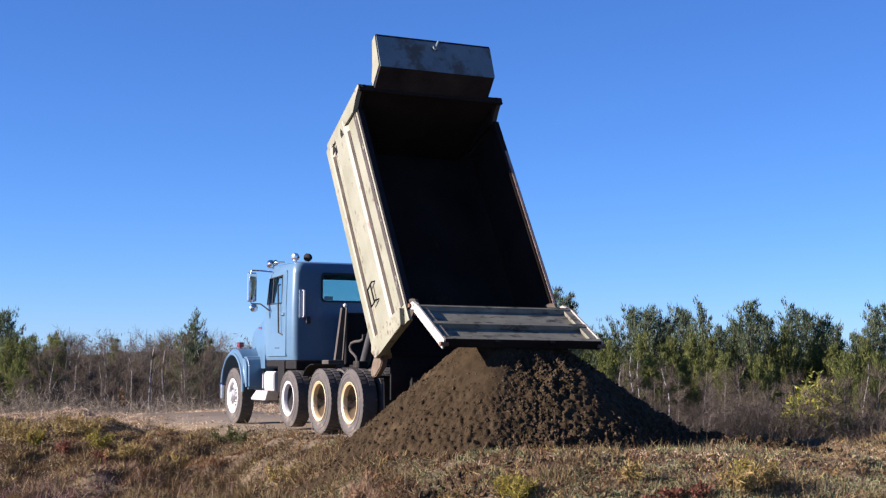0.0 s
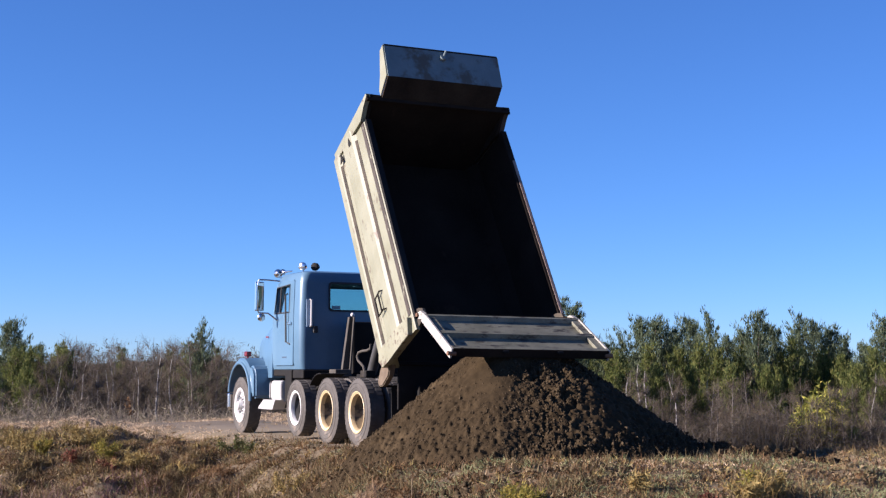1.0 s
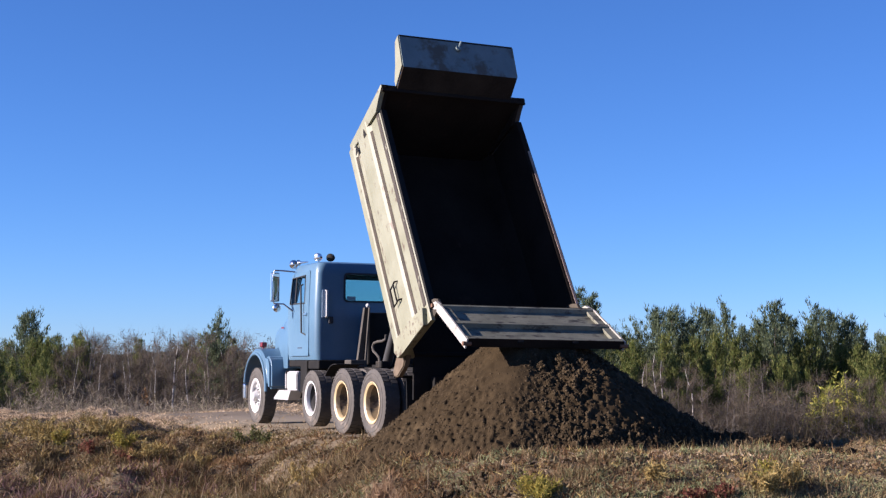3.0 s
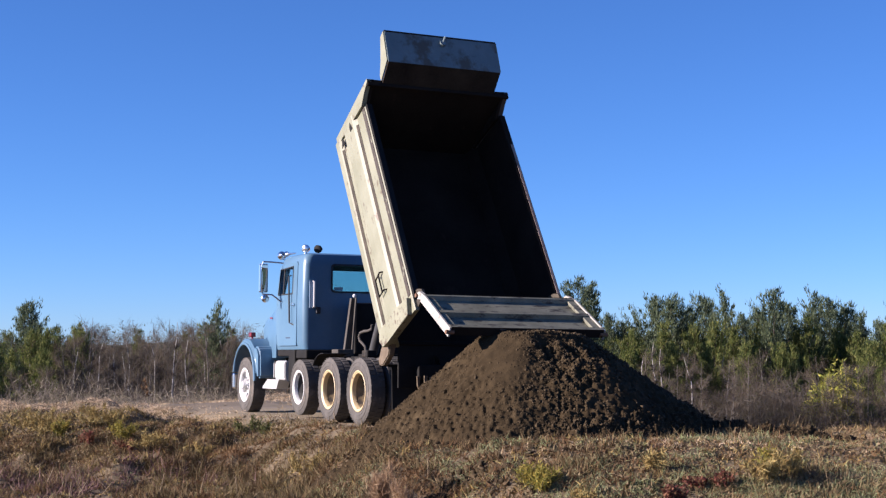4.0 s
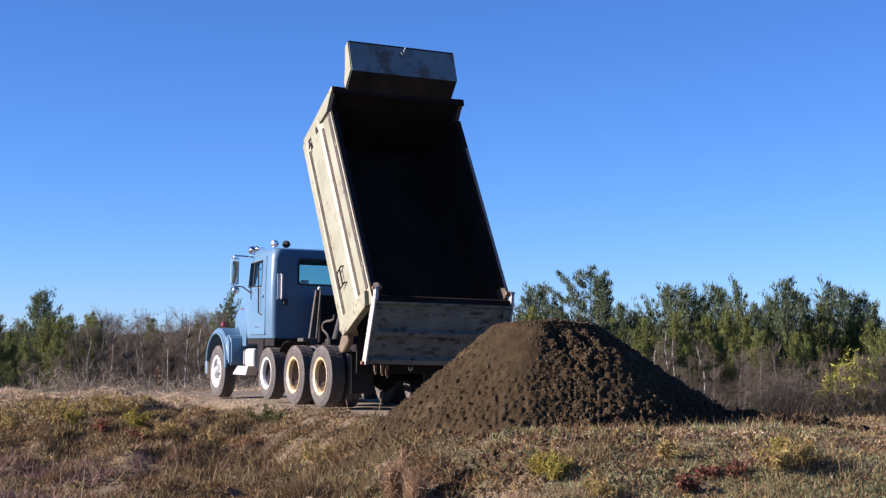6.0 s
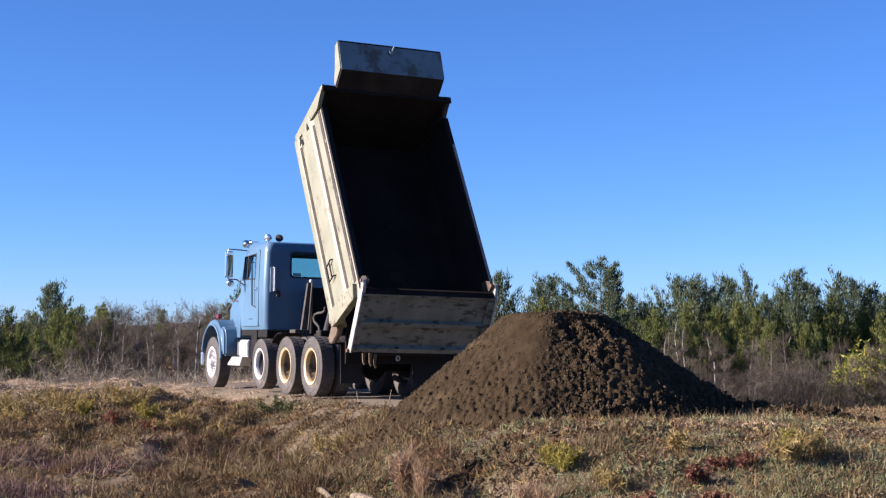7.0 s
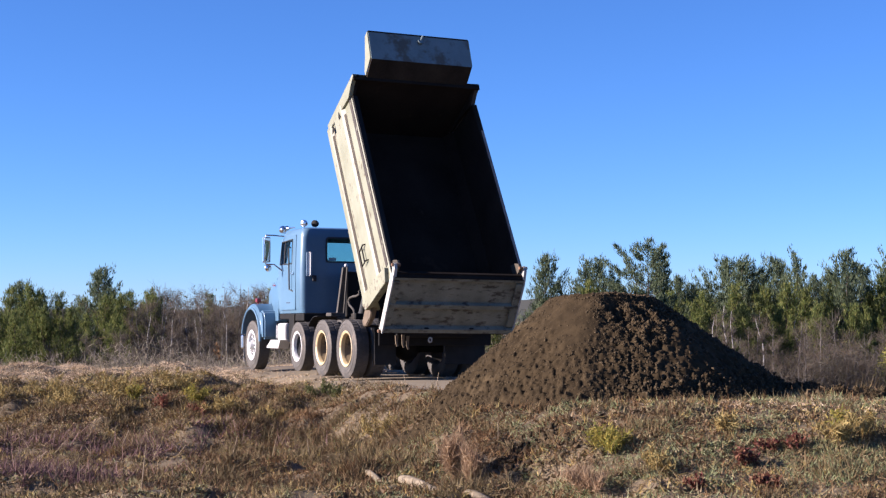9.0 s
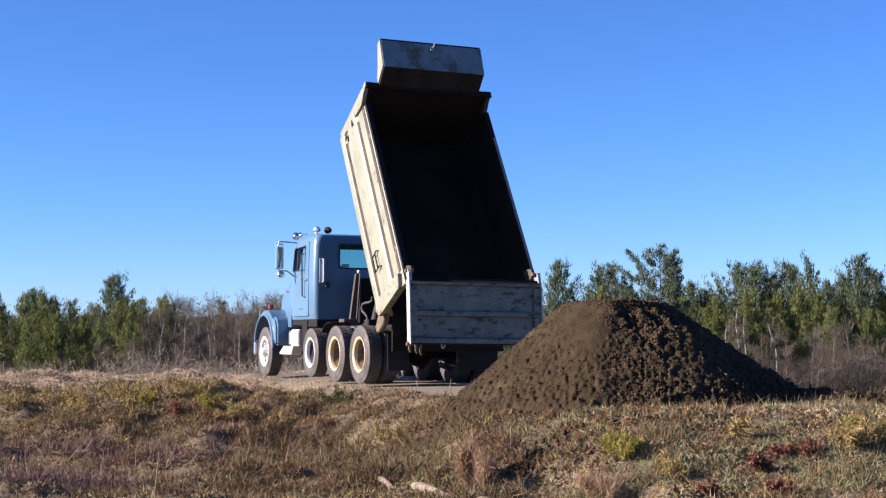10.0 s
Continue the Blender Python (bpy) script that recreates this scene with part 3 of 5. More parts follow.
part("guide_foot", boxm(2.25, 2.55, 0.36, 0.66, 1.07, 1.2, bevel=0.015), TAN, truck, "dusty steel bracket")
bm = bmesh.new()
hose = [(0.85, 0.6, 1.60), (0.86, 0.6, 1.53), (1.0, 0.6, 1.50), (1.2, 0.6, 1.495), (1.36, 0.6, 1.47), (1.42, 0.6, 1.41), (1.38, 0.6, 1.34), (1.25, 0.6, 1.29), (1.14, 0.6, 1.24), (1.1, 0.6, 1.16), (1.12, 0.6, 1.08)]
tube(bm, hose, 0.022, 8)
part("hydraulic_hose", bm, TAN, truck, "grey hydraulic hose in a loop", smooth=True)
part("valve_block", boxm(1.0, 1.25, 0.45, 0.62, 1.06, 1.18, bevel=0.02), FRAME, truck)
part("hydraulic_tank", boxm(2.58, 2.92, -0.85, 0.22, 1.12, 2.02, bevel=0.03), FRAME, truck, "black hydraulic tank behind the cab")
part("tank_saddle", boxm(2.5, 3.0, -0.5, 0.5, 1.08, 1.125), FRAME, truck)
part("tool_box", boxm(3.5, 3.84, 0.5, 1.0, 0.62, 1.19, bevel=0.02), FRAME, truck, "black box ahead of the lifting axle")
part("battery_box", boxm(2.95, 3.49, 0.5, 0.98, 1.04, 1.19, bevel=0.02), FRAME, truck, "black battery box under the cab")

# cab shell with real openings
bm = bmesh.new()
loft(bm, [rounded(3.06, 4.62, 0.97, 0.1, 1.2), rounded(3.05, 4.62, 1.0, 0.12, 1.32), rounded(3.05, 4.60, 1.005, 0.12, 2.1), rounded(3.06, 4.42, 0.985, 0.12, 2.7), rounded(3.075, 4.36, 0.965, 0.13, 2.82), rounded(3.11, 4.30, 0.925, 0.14, 2.885), rounded(3.22, 4.18, 0.82, 0.12, 2.915)])
cab = part("cab", bm, CAB_BLUE, truck, "faded light blue steel cab", smooth=True)
cut = []
bm = bmesh.new()
loft(bm, [rounded(3.11, 4.55, 0.93, 0.09, 1.3), rounded(3.11, 4.55, 0.94, 0.09, 2.1), rounded(3.12, 4.35, 0.92, 0.09, 2.7), rounded(3.2, 4.25, 0.85, 0.09, 2.79)])
cut.append(part("cut", bm, DARK))
bm = bmesh.new()
ring = [(y, z) for _, y, z in [(0, q[0], q[1]) for q in [(c[0], c[1]) for c in rounded(-0.47, 0.47, 0.235, 0.06, 0)]]]
prism(bm, [(y, 2.465 + z) for y, z in ring], "x", 2.9, 3.25)
cut.append(part("cut", bm, DARK))
for s in (1, -1):
    bm = bmesh.new()
    prism(bm, [(3.62, 2.2), (4.38, 2.2), (4.30, 2.66), (3.62, 2.7)], "y", min(s * 0.85, s * 1.1), max(s * 0.85, s * 1.1))
    cut.append(part("cut", bm, DARK))
bm = bmesh.new()
prism(bm, [(-0.85, 2.16), (0.85, 2.16), (0.8, 2.68), (-0.8, 2.68)], "x", 4.3, 4.8)
cut.append(part("cut", bm, DARK))
carve(cab, cut)

bm = bmesh.new()
prism(bm, [(y, 2.465 + z) for y, z in ring], "x", 3.085, 3.091)
part("rear_window", bm, TEAL_GLASS, cab, "teal tinted rear window").visible_shadow = False
bm = bmesh.new()
outer = [(y * 1.045, 2.465 + z * 1.09) for y, z in ring]
inner = [(y * 0.985, 2.465 + z * 0.96) for y, z in ring]
k = len(ring)
lo, hi, li, lh = ([bm.verts.new((x, y, z)) for y, z in o] for o, x in ((outer, 3.056), (outer, 3.038), (inner, 3.056), (inner, 3.038)))
for i in range(k):
    j = (i + 1) % k
    for a, b in ((lo, hi), (hi, lh), (lh, li), (li, lo)):
        bm.faces.new((a[i], a[j], b[j], b[i]))
part("window_seal", bm, DARK, cab, "black rubber window seal")
part("window_sticker", boxm(3.078, 3.083, 0.26, 0.42, 2.245, 2.31), surf("pale_sticker", (0.2, 0.3, 0.34), (0.3, 0.4, 0.42)), cab, "small pale sticker in the window corner")
bm = bmesh.new()
prism(bm, [(-0.85, 2.15), (0.85, 2.15), (0.8, 2.68), (-0.8, 2.68)], "x", 4.5, 4.506)
bmesh.ops.transform(bm, matrix=Matrix.Translation((4.5, 0, 2.15)) @ Matrix.Rotation(radians(-17), 4, "Y") @ Matrix.Translation((-4.5, 0, -2.15)), verts=bm.verts)
bmesh.ops.translate(bm, vec=(0.045, 0, 0), verts=bm.verts)
part("windscreen", bm, CLEAR_GLASS, cab, "sloped windscreen").visible_shadow = False
part("dashboard", boxm(4.2, 4.5, -0.9, 0.9, 1.75, 2.1, bevel=0.04), DARK, cab)
for s in (1, -1):
    bm = bmesh.new()
    box(bm, 3.3, 3.75, s * 0.5 - 0.24, s * 0.5 + 0.24, 1.55, 1.75, bevel=0.05)
    box(bm, 3.2, 3.34, s * 0.5 - 0.24, s * 0.5 + 0.24, 1.7, 2.2, bevel=0.05)
    part("cab_seat", bm, DARK, cab, "dark vinyl seat")
    # door: a proud skin with its edge gap, window, trim and handle
    bm = bmesh.new()
    o = [(3.40, 1.27), (4.36, 1.27), (4.50, 1.5), (4.50, 2.12), (4.36, 2.7), (4.30, 2.735), (3.44, 2.77), (3.40, 2.72)]
    h = [(3.62, 2.2), (4.40, 2.2), (4.31, 2.66), (3.62, 2.69)]
    y0, y1 = s * 1.0, s * 1.014
    for z0, z1, pts in ((0, 0, [o[0], o[1], o[2], o[3], h[1], h[0], (3.40, 2.2)]), (0, 0, [(3.40, 2.2), h[0], h[3], (3.44, 2.77), o[7]]), (0, 0, [h[3], h[2], o[5], o[6]]), (0, 0, [h[1], o[3], o[4], o[5], h[2]])):
        def bulge(z):
            return 0.0 if z < 2.1 else -s * 0.02 * (z - 2.1) / 0.6
        va = [bm.verts.new((x, y0 + bulge(z), z)) for x, z in pts]
        vb = [bm.verts.new((x, y1 + bulge(z), z)) for x, z in pts]
        for i in range(len(pts)):
            j = (i + 1) % len(pts)
            bm.faces.new((va[i], va[j], vb[j], vb[i]))
        bm.faces.new(va[::-1]), bm.faces.new(vb)
    door = part("cab_door", bm, CAB_BLUE, cab, "light blue cab door, shut")
    bm = bmesh.new()
    prism(bm, [(3.61, 2.19), (4.41, 2.19), (4.32, 2.67), (3.61, 2.70)], "y", min(s * 0.955, s * 0.961), max(s * 0.955, s * 0.961))
    part("door_window", bm, CLEAR_GLASS, cab, "clear door window").visible_shadow = False
    bm = bmesh.new()
    tube(bm, [(3.62, s * 1.008, 2.2), (3.62, s * 0.996, 2.69), (4.30, s * 0.997, 2.66), (4.40, s * 1.01, 2.2), (3.62, s * 1.008, 2.2)], 0.014, 6)
    part("window_trim", bm, DARK, cab)
    part("vent_post", rod(bmesh.new(), (4.12, s * 1.01, 2.2), (4.08, s * 0.997, 2.67), 0.012), DARK, cab)
    part("door_handle", boxm(3.48, 3.62, s * 1.014 if s > 0 else -1.045, 1.045 if s > 0 else -1.014, 1.98, 2.03, bevel=0.008), CHROME, cab, "chrome door handle")
    part("door_lettering", boxm(3.72, 3.96, min(s * 1.0145, s * 1.0165), max(s * 1.0145, s * 1.0165), 1.4, 1.425), MARK, cab, "small dark bar of faded lettering")
    part("hood_badge", boxm(4.98, 5.12, min(s * 0.925, s * 0.932), max(s * 0.925, s * 0.932), 1.78, 1.81), RED_LENS, cab, "small red badge on the hood side")
    # grab bar down the rear edge of the door
    bm = bmesh.new()
    tube(bm, [(3.71, s * 1.01, 2.53), (3.71, s * 1.055, 2.51), (3.64, s * 1.06, 1.68), (3.56, s * 1.01, 1.64)], 0.016, 8)
    part("grab_bar", bm, DARK, cab, "slim black grab bar beside the door")
    bm = bmesh.new()
    tube(bm, [(3.05, s * 0.83, 2.40), (2.98, s * 0.83, 2.39), (2.98, s * 0.83, 1.95), (3.05, s * 0.83, 1.94)], 0.02, 8)
    part("grab_rail", bm, ALLOY, cab, "pale grab rail on the back of the cab")
    part("rail_plate", boxm(3.035, 3.048, s * 0.83 - 0.05, s * 0.83 + 0.07, 1.93, 2.41, bevel=0.004), surf("pale_blue_plate", (0.2, 0.3, 0.42), (0.26, 0.36, 0.48)), cab)
    part("cab_latch", boxm(3.0, 3.048, s * 0.74 - 0.04, s * 0.74 + 0.04, 1.83, 1.95, bevel=0.012), DARK, cab, "dark cab latch")
    # mirror on its loop of tube
    bm = bmesh.new()
    tube(bm, [(4.20, s * 0.99, 2.78), (4.28, s * 1.2, 2.8), (4.33, s * 1.34, 2.805), (4.33, s * 1.355, 2.76), (4.33, s * 1.355, 2.26), (4.33, s * 1.34, 2.21), (4.27, s * 1.18, 2.2), (4.18, s * 1.03, 2.07)], 0.014, 8)
    part("mirror_bracket", bm, CHROME, cab, "chrome tube bracket", smooth=True)
    mirror = part("wing_mirror", boxm(4.345, 4.40, s * 1.315 - 0.085, s * 1.315 + 0.085, 2.24, 2.77, bevel=0.025), CHROME, cab, "tall chrome wing mirror")
    bm = boxm(-0.003, 0.003, -0.066, 0.066, -0.235, 0.235)
    bmesh.ops.transform(bm, matrix=pose(4.336, s * 1.315, 2.505) @ pose(0, 0, 0, 0, -3, 14 * s), verts=bm.verts)
    part("mirror_glass", bm, MIRROR, mirror, "mirror glass")
    bm = bmesh.new()
    bmesh.ops.create_uvsphere(bm, u_segments=16, v_segments=10, radius=0.075, matrix=pose(4.32, s * 1.29, 2.13) @ Matrix.Diagonal((0.5, 1, 1, 1)))
    part("round_mirror", bm, CHROME, cab, "small round convex mirror", smooth=True)
    # roof spot lamp beside the windscreen
    bm = bmesh.new()
    lathe(bm, [(-0.06, 0.0005), (-0.05, 0.04), (0.0, 0.075), (0.05, 0.08), (0.06, 0.07), (0.06, 0.0005)], 18, closed=False)
    bmesh.ops.transform(bm, matrix=pose(4.34, s * 0.97, 2.93, 0, 0, -100 * s), verts=bm.verts)
    part("roof_lamp", bm, CHROME, cab, "chrome round roof lamp", smooth=True)
    part("lamp_stalk", rod(bmesh.new(), (4.3, s * 0.9, 2.8), (4.33, s * 0.96, 2.9), 0.016), CHROME, cab)
    bm = bmesh.new()
    lathe(bm, [(-0.18, 0.014), (0.05, 0.018), (0.14, 0.03), (0.18, 0.055), (0.182, 0.0005)], 14, closed=False)
    bmesh.ops.transform(bm, matrix=pose(4.15, s * 0.86, 2.955, 0, 0, -80), verts=bm.verts)
    part("air_horn", bm, CHROME, cab, "chrome trumpet air horn", smooth=True)
for x, y, col in ((3.9, 0.66, CHROME), (3.9, 0.42, CHROME)):
    bm = bmesh.new()
    lathe(bm, [(-0.07, 0.0005), (-0.06, 0.045), (-0.01, 0.07), (0.05, 0.072), (0.06, 0.06), (0.065, 0.0005)], 18, closed=False)
    bmesh.ops.transform(bm, matrix=pose(x, y, 3.04, 0, 0, 35), verts=bm.verts)
    part("work_lamp", bm, FRAME if y < 0.5 else CHROME, cab, "round work lamp on the roof", smooth=True)
    part("lamp_stalk", rod(bmesh.new(), (x, y, 2.88), (x, y, 3.0), 0.015), CHROME, cab)
for y in (-0.72, -0.36, 0.0, 0.2, 0.46):
    bm = bmesh.new()
    bmesh.ops.create_uvsphere(bm, u_segments=12, v_segments=6, radius=0.05, matrix=pose(4.12, y, 2.925) @ Matrix.Diagonal((1.5, 1, 0.8, 1)))
    part("clearance_lamp", bm, AMBER_LENS, cab, "amber roof clearance lamp", smooth=True)
bm = boxm(3.06, 4.6, -0.96, 0.96, 1.08, 1.2, bevel=0.02)
part("cab_floor", bm, FRAME, cab)

# hood, fenders, steps, tank
bm = bmesh.new()


def hood_ring(x, y, z0, z1):
    return [(x, -y, z0), (x, -y, z1 - 0.2), (x, -y * 0.93, z1 - 0.07), (x, -y * 0.75, z1), (x, 0, z1 + 0.03), (x, y * 0.75, z1), (x, y * 0.93, z1 - 0.07), (x, y, z1 - 0.2), (x, y, z0)]


loft(bm, [hood_ring(4.56, 0.99, 1.05, 2.13), hood_ring(4.9, 0.93, 1.05, 2.07), hood_ring(5.6, 0.78, 1.05, 1.95), hood_ring(6.3, 0.66, 1.0, 1.83), hood_ring(6.42, 0.6, 1.02, 1.76)])
part("hood", bm, CAB_BLUE, truck, "faded light blue engine hood", smooth=True)
part("radiator_grille", boxm(6.41, 6.47, -0.5, 0.5, 0.85, 1.72, bevel=0.02), CHROME, truck)
part("front_bumper", boxm(6.5, 6.62, -1.2, 1.2, 0.45, 0.75, bevel=0.03), CHROME, truck)
part("bumper_bracket", boxm(6.3, 6.52, -0.45, 0.45, 0.52, 0.84), FRAME, truck)
for s in (1, -1):
    # fender: an arched band, its side skin with the wheel opening, and a skirt behind
    bm = bmesh.new()
    arc_o = [(5.936 + 0.72 * math.cos(radians(a)), 0.68 + 0.74 * math.sin(radians(a))) for a in range(10, 175, 9)]
    arc_i = [(5.936 + 0.655 * math.cos(radians(a)), 0.66 + 0.66 * math.sin(radians(a))) for a in range(10, 175, 9)]
    loft(bm, [[(xo, s * 0.62, zo), (xo, s * 1.12, zo), (xo * 0.6 + xi * 0.4, s * 1.16, zo * 0.6 + zi * 0.4), (xi, s * 1.16, zi), (xi, s * 0.62, zi)] for (xo, zo), (xi, zi) in zip(arc_o, arc_i)])
    part("fender", bm, CAB_BLUE, truck, "light blue arched front fender", smooth=True)
    bm = bmesh.new()
    lip = [(x, s * 1.165, z) for x, z in arc_i]
    tube(bm, lip + [(5.28, s * 1.165, 0.62)], 0.03, 8)
    part("fender_lip", bm, CAB_BLUE, truck, smooth=True)
    bm = bmesh.new()
    prof = [(5.44, 1.24), (5.36, 1.28), (5.2, 1.25), (5.1, 1.12), (5.08, 0.68), (5.22, 0.66), (5.25, 0.85), (5.30, 1.05)]
    prism(bm, prof, "y", min(s * 0.62, s * 1.15), max(s * 0.62, s * 1.15))
    bmesh.ops.bevel(bm, geom=list(bm.edges), offset=0.04, segments=3, affect="EDGES")
    part("fender_skirt", bm, CAB_BLUE, truck, smooth=True)
    bm = bmesh.new()
    box(bm, 5.9, 6.05, s * 1.0 - 0.05, s * 1.0 + 0.05, 1.45, 1.54, bevel=0.015)
    rod(bm, (5.97, s * 1.0, 1.38), (5.97, s * 1.0, 1.46), 0.02)
    part("fender_lamp", bm, RED_LENS, truck, "small red turn lamp on the fender")
    # tank with steps
    bm = bmesh.new()
    prism(bm, [(0.72, 0.62), (1.0, 0.62), (1.06, 0.68), (1.06, 0.96), (1.03, 1.0), (0.72, 1.0)] if s > 0 else [(-0.72, 0.62), (-1.0, 0.62), (-1.06, 0.68), (-1.06, 0.96), (-1.03, 1.0), (-0.72, 1.0)], "x", 3.86, 4.5)
    bmesh.ops.bevel(bm, geom=list(bm.edges), offset=0.015, segments=2, affect="EDGES")
    part("fuel_tank", bm, ALLOY, truck, "bright aluminium tank and step box")
    bm = bmesh.new()
    prism(bm, [(3.86, 0.66), (4.5, 0.66), (4.78, 0.52), (4.78, 0.49), (4.0, 0.49)], "y", min(s * 0.95, s * 1.17), max(s * 0.95, s * 1.17))
    part("cab_step", bm, ALLOY, truck, "bright aluminium cab step")
    part("tank_strap", boxm(4.4, 4.43, min(s * 0.72, s * 1.066), max(s * 0.72, s * 1.066), 0.62, 1.006), FRAME, truck)
part("engine_block", boxm(4.8, 6.3, -0.33, 0.33, 0.6, 1.1, bevel=0.05), FRAME, truck)
part("gearbox", boxm(3.4, 4.8, -0.22, 0.22, 0.62, 1.0, bevel=0.05), FRAME, truck)
part("drive_shaft", rod(bmesh.new(), (1.4, 0, 0.6), (3.5, 0, 0.78), 0.05), FRAME, truck)
part("air_tank", rod(bmesh.new(), (2.3, 0.55, 0.86), (3.2, 0.55, 0.86), 0.1, 16), FRAME, truck)

STRIP = surf("sunlit_strip_tan", (0.2, 0.145, 0.115), (0.32, 0.24, 0.195), 5.0, 0.7, 0.0, 0.2, 40)
# ---- the raised bed: x along its floor towards the cab, z away from the floor ----
BED_L = 3.93
bm = bmesh.new()
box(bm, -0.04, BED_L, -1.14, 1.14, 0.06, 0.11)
bed = part("dump_body", bm, BEDIN, truck, "tipping bed floor, dark with soil and painted shade")
bed.matrix_basis = pose(-1.099, 0, 1.223) @ pose(0, 0, 0, 0.53) @ pose(0, 0, 0, 0, -57.414)
for s in (1, -1):
    part("long_sill", boxm(-0.1, BED_L - 0.1, s * 0.42 - 0.06, s * 0.42 + 0.06, -0.16, -0.044), FRAME, bed)
for i in range(8):
    part("floor_crossbar", boxm(0.15 + i * 0.5, 0.22 + i * 0.5, -1.16, 1.16, -0.04, 0.058), CREAM, bed)
for s in (1, -1):
    side = [(1.262, 0.06), (1.268, 0.2), (1.222, 0.265), (1.215, 0.36), (1.262, 0.46), (1.268, 0.62), (1.255, 0.8), (1.203, 0.9), (1.2, 1.22), (1.185, 1.24), (1.13, 1.24), (1.13, 0.35), (1.0, 0.12), (1.0, 0.06)]
    out = 0.0 if s > 0 else 0.06
    side = [(w + out, z) for w, z in side]
    bm = bmesh.new()
    lo = [bm.verts.new((-0.06 - 0.1 * z, s * w, z)) for w, z in side]
    hi = [bm.verts.new((BED_L - 0.06, s * w, z)) for w, z in side]
    k = len(side)
    for i in range(k):
        bm.faces.new((lo[i], lo[(i + 1) % k], hi[(i + 1) % k], hi[i]))
    bm.faces.new(lo), bm.faces.new(hi[::-1])
    wall = part("bed_side", bm, CREAM, bed, "cream side wall with long pressed ribs, rust streaked")
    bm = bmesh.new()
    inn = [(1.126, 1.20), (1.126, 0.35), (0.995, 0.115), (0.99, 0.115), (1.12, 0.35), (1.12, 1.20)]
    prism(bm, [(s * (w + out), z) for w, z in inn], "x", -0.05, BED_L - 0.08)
    part("side_liner", bm, BEDIN, bed, "soil-stained inner side, shade in its colour")
    bm = bmesh.new()
    prism(bm, [(s * (1.085 + 1.5 * out), 1.2), (s * (1.18 + out), 1.244), (s * (1.18 + 1.4 * out), 1.29), (s * (1.085 + 1.5 * out), 1.28)], "x", 0.0, 3.72)
    part("top_rail", bm, FRAME if s > 0 else BEDIN, bed, "worn dark steel top rail")
    if s > 0:
        part("rail_face", boxm(0.1, BED_L - 0.2, 1.202, 1.208, 1.13, 1.222), CHIPPED_RAIL, bed, "chipped dark face of the top rail")
    else:
        bm = bmesh.new()
        prism(bm, [(-1.212, 1.287), (-1.252, 1.29), (-1.252, 1.296), (-1.212, 1.294)], "x", 0.0, 3.1)
        part("sunlit_strip", bm, STRIP, bed, "pale tan strip painted as the sunlit band along the rail")
    for (wa, za), (wb, zb) in (((1.251, 0.226), (1.223, 0.266)), ((1.228, 0.856), (1.204, 0.901))):
        bm = bmesh.new()
        prism(bm, [(s * (wa + out), za), (s * (wb + out), zb), (s * (wb + out + 0.004), zb + 0.006), (s * (wa + out + 0.004), za + 0.006)], "x", 0.14, BED_L - 0.32)
        part("rib_ledge", bm, LEDGE, bed, "dirty brown ledge of a side rib")
    # front corner post with its slanted cap and triangular holes
    bm = bmesh.new()
    prism(bm, [(BED_L - 0.22, 1.22), (BED_L - 0.1, 1.42), (BED_L - 0.03, 1.6), (BED_L + 0.02, 1.6), (BED_L + 0.05, 0.1), (BED_L - 0.1, 0.1)], "y", min(s * 1.17, s * 1.245), max(s * 1.17, s * 1.245))
    post = part("corner_post", bm, CREAM if s > 0 else RAIL, bed, "cream front corner post" if s > 0 else "dark front corner post")
    bm = bmesh.new()
    prism(bm, [(BED_L - 0.235, 1.2), (BED_L - 0.115, 1.42), (BED_L - 0.045, 1.6), (BED_L + 0.02, 1.6), (BED_L + 0.05, 0.3), (BED_L - 0.1, 0.3)], "y", min(s * 1.12, s * 1.166), max(s * 1.12, s * 1.166))
    part("corner_liner", bm, BEDIN, bed, "dark inner corner")
    for u, z in ((BED_L - 0.3, 0.33), (BED_L - 0.3, 0.7)):
        bm = bmesh.new()
        w = 1.256
        prism(bm, [(u, z - 0.07), (u + 0.17, z + 0.02), (u, z + 0.08)], "y", min(s * w, s * (w + 0.008)), max(s * w, s * (w + 0.008)))
        part("rib_end", bm, FRAME, bed, "dark open rib end")
    # rear corner plate that carries the gate
    bm = bmesh.new()
    prism(bm, [(-0.19, 1.1), (0.05, 1.2), (0.12, 0.85), (0.16, 0.45), (0.2, 0.1), (0.05, 0.02), (-0.09, 0.1), (-0.13, 0.3)], "y", min(s * 1.19, s * 1.274), max(s * 1.19, s * 1.274))
    bmesh.ops.bevel(bm, geom=list(bm.edges), offset=0.008, segments=1, affect="EDGES")
    part("rear_corner_plate", bm, CHIPPED, bed, "chipped cream rear corner plate")
    # gate hinge ear above the rear corner
    bm = bmesh.new()
    prism(bm, [(0.16, 1.2), (0.1, 1.36), (0.02, 1.47), (-0.07, 1.48), (-0.1, 1.42), (-0.14, 1.2)], "y", min(s * 1.10, s * 1.14), max(s * 1.10, s * 1.14))
    part("hinge_ear", bm, LEDGE, bed, "soiled gate hinge ear")
    # hinge leg under the floor
    bm = bmesh.new()
    prism(bm, [(0.15, 0.08), (-0.07, 0.18), (-0.18, 0.0), (-0.19, -0.24), (-0.13, -0.36), (-0.04, -0.36), (0.06, -0.2)], "y", min(s * 1.07, s * 1.17), max(s * 1.07, s * 1.17))
    bmesh.ops.bevel(bm, geom=list(bm.edges), offset=0.015, segments=2, affect="EDGES")
    part("hinge_leg", bm, HOOK, bed, "rust-brown hinge leg")
    # folding step on the side wall
    bm = bmesh.new()
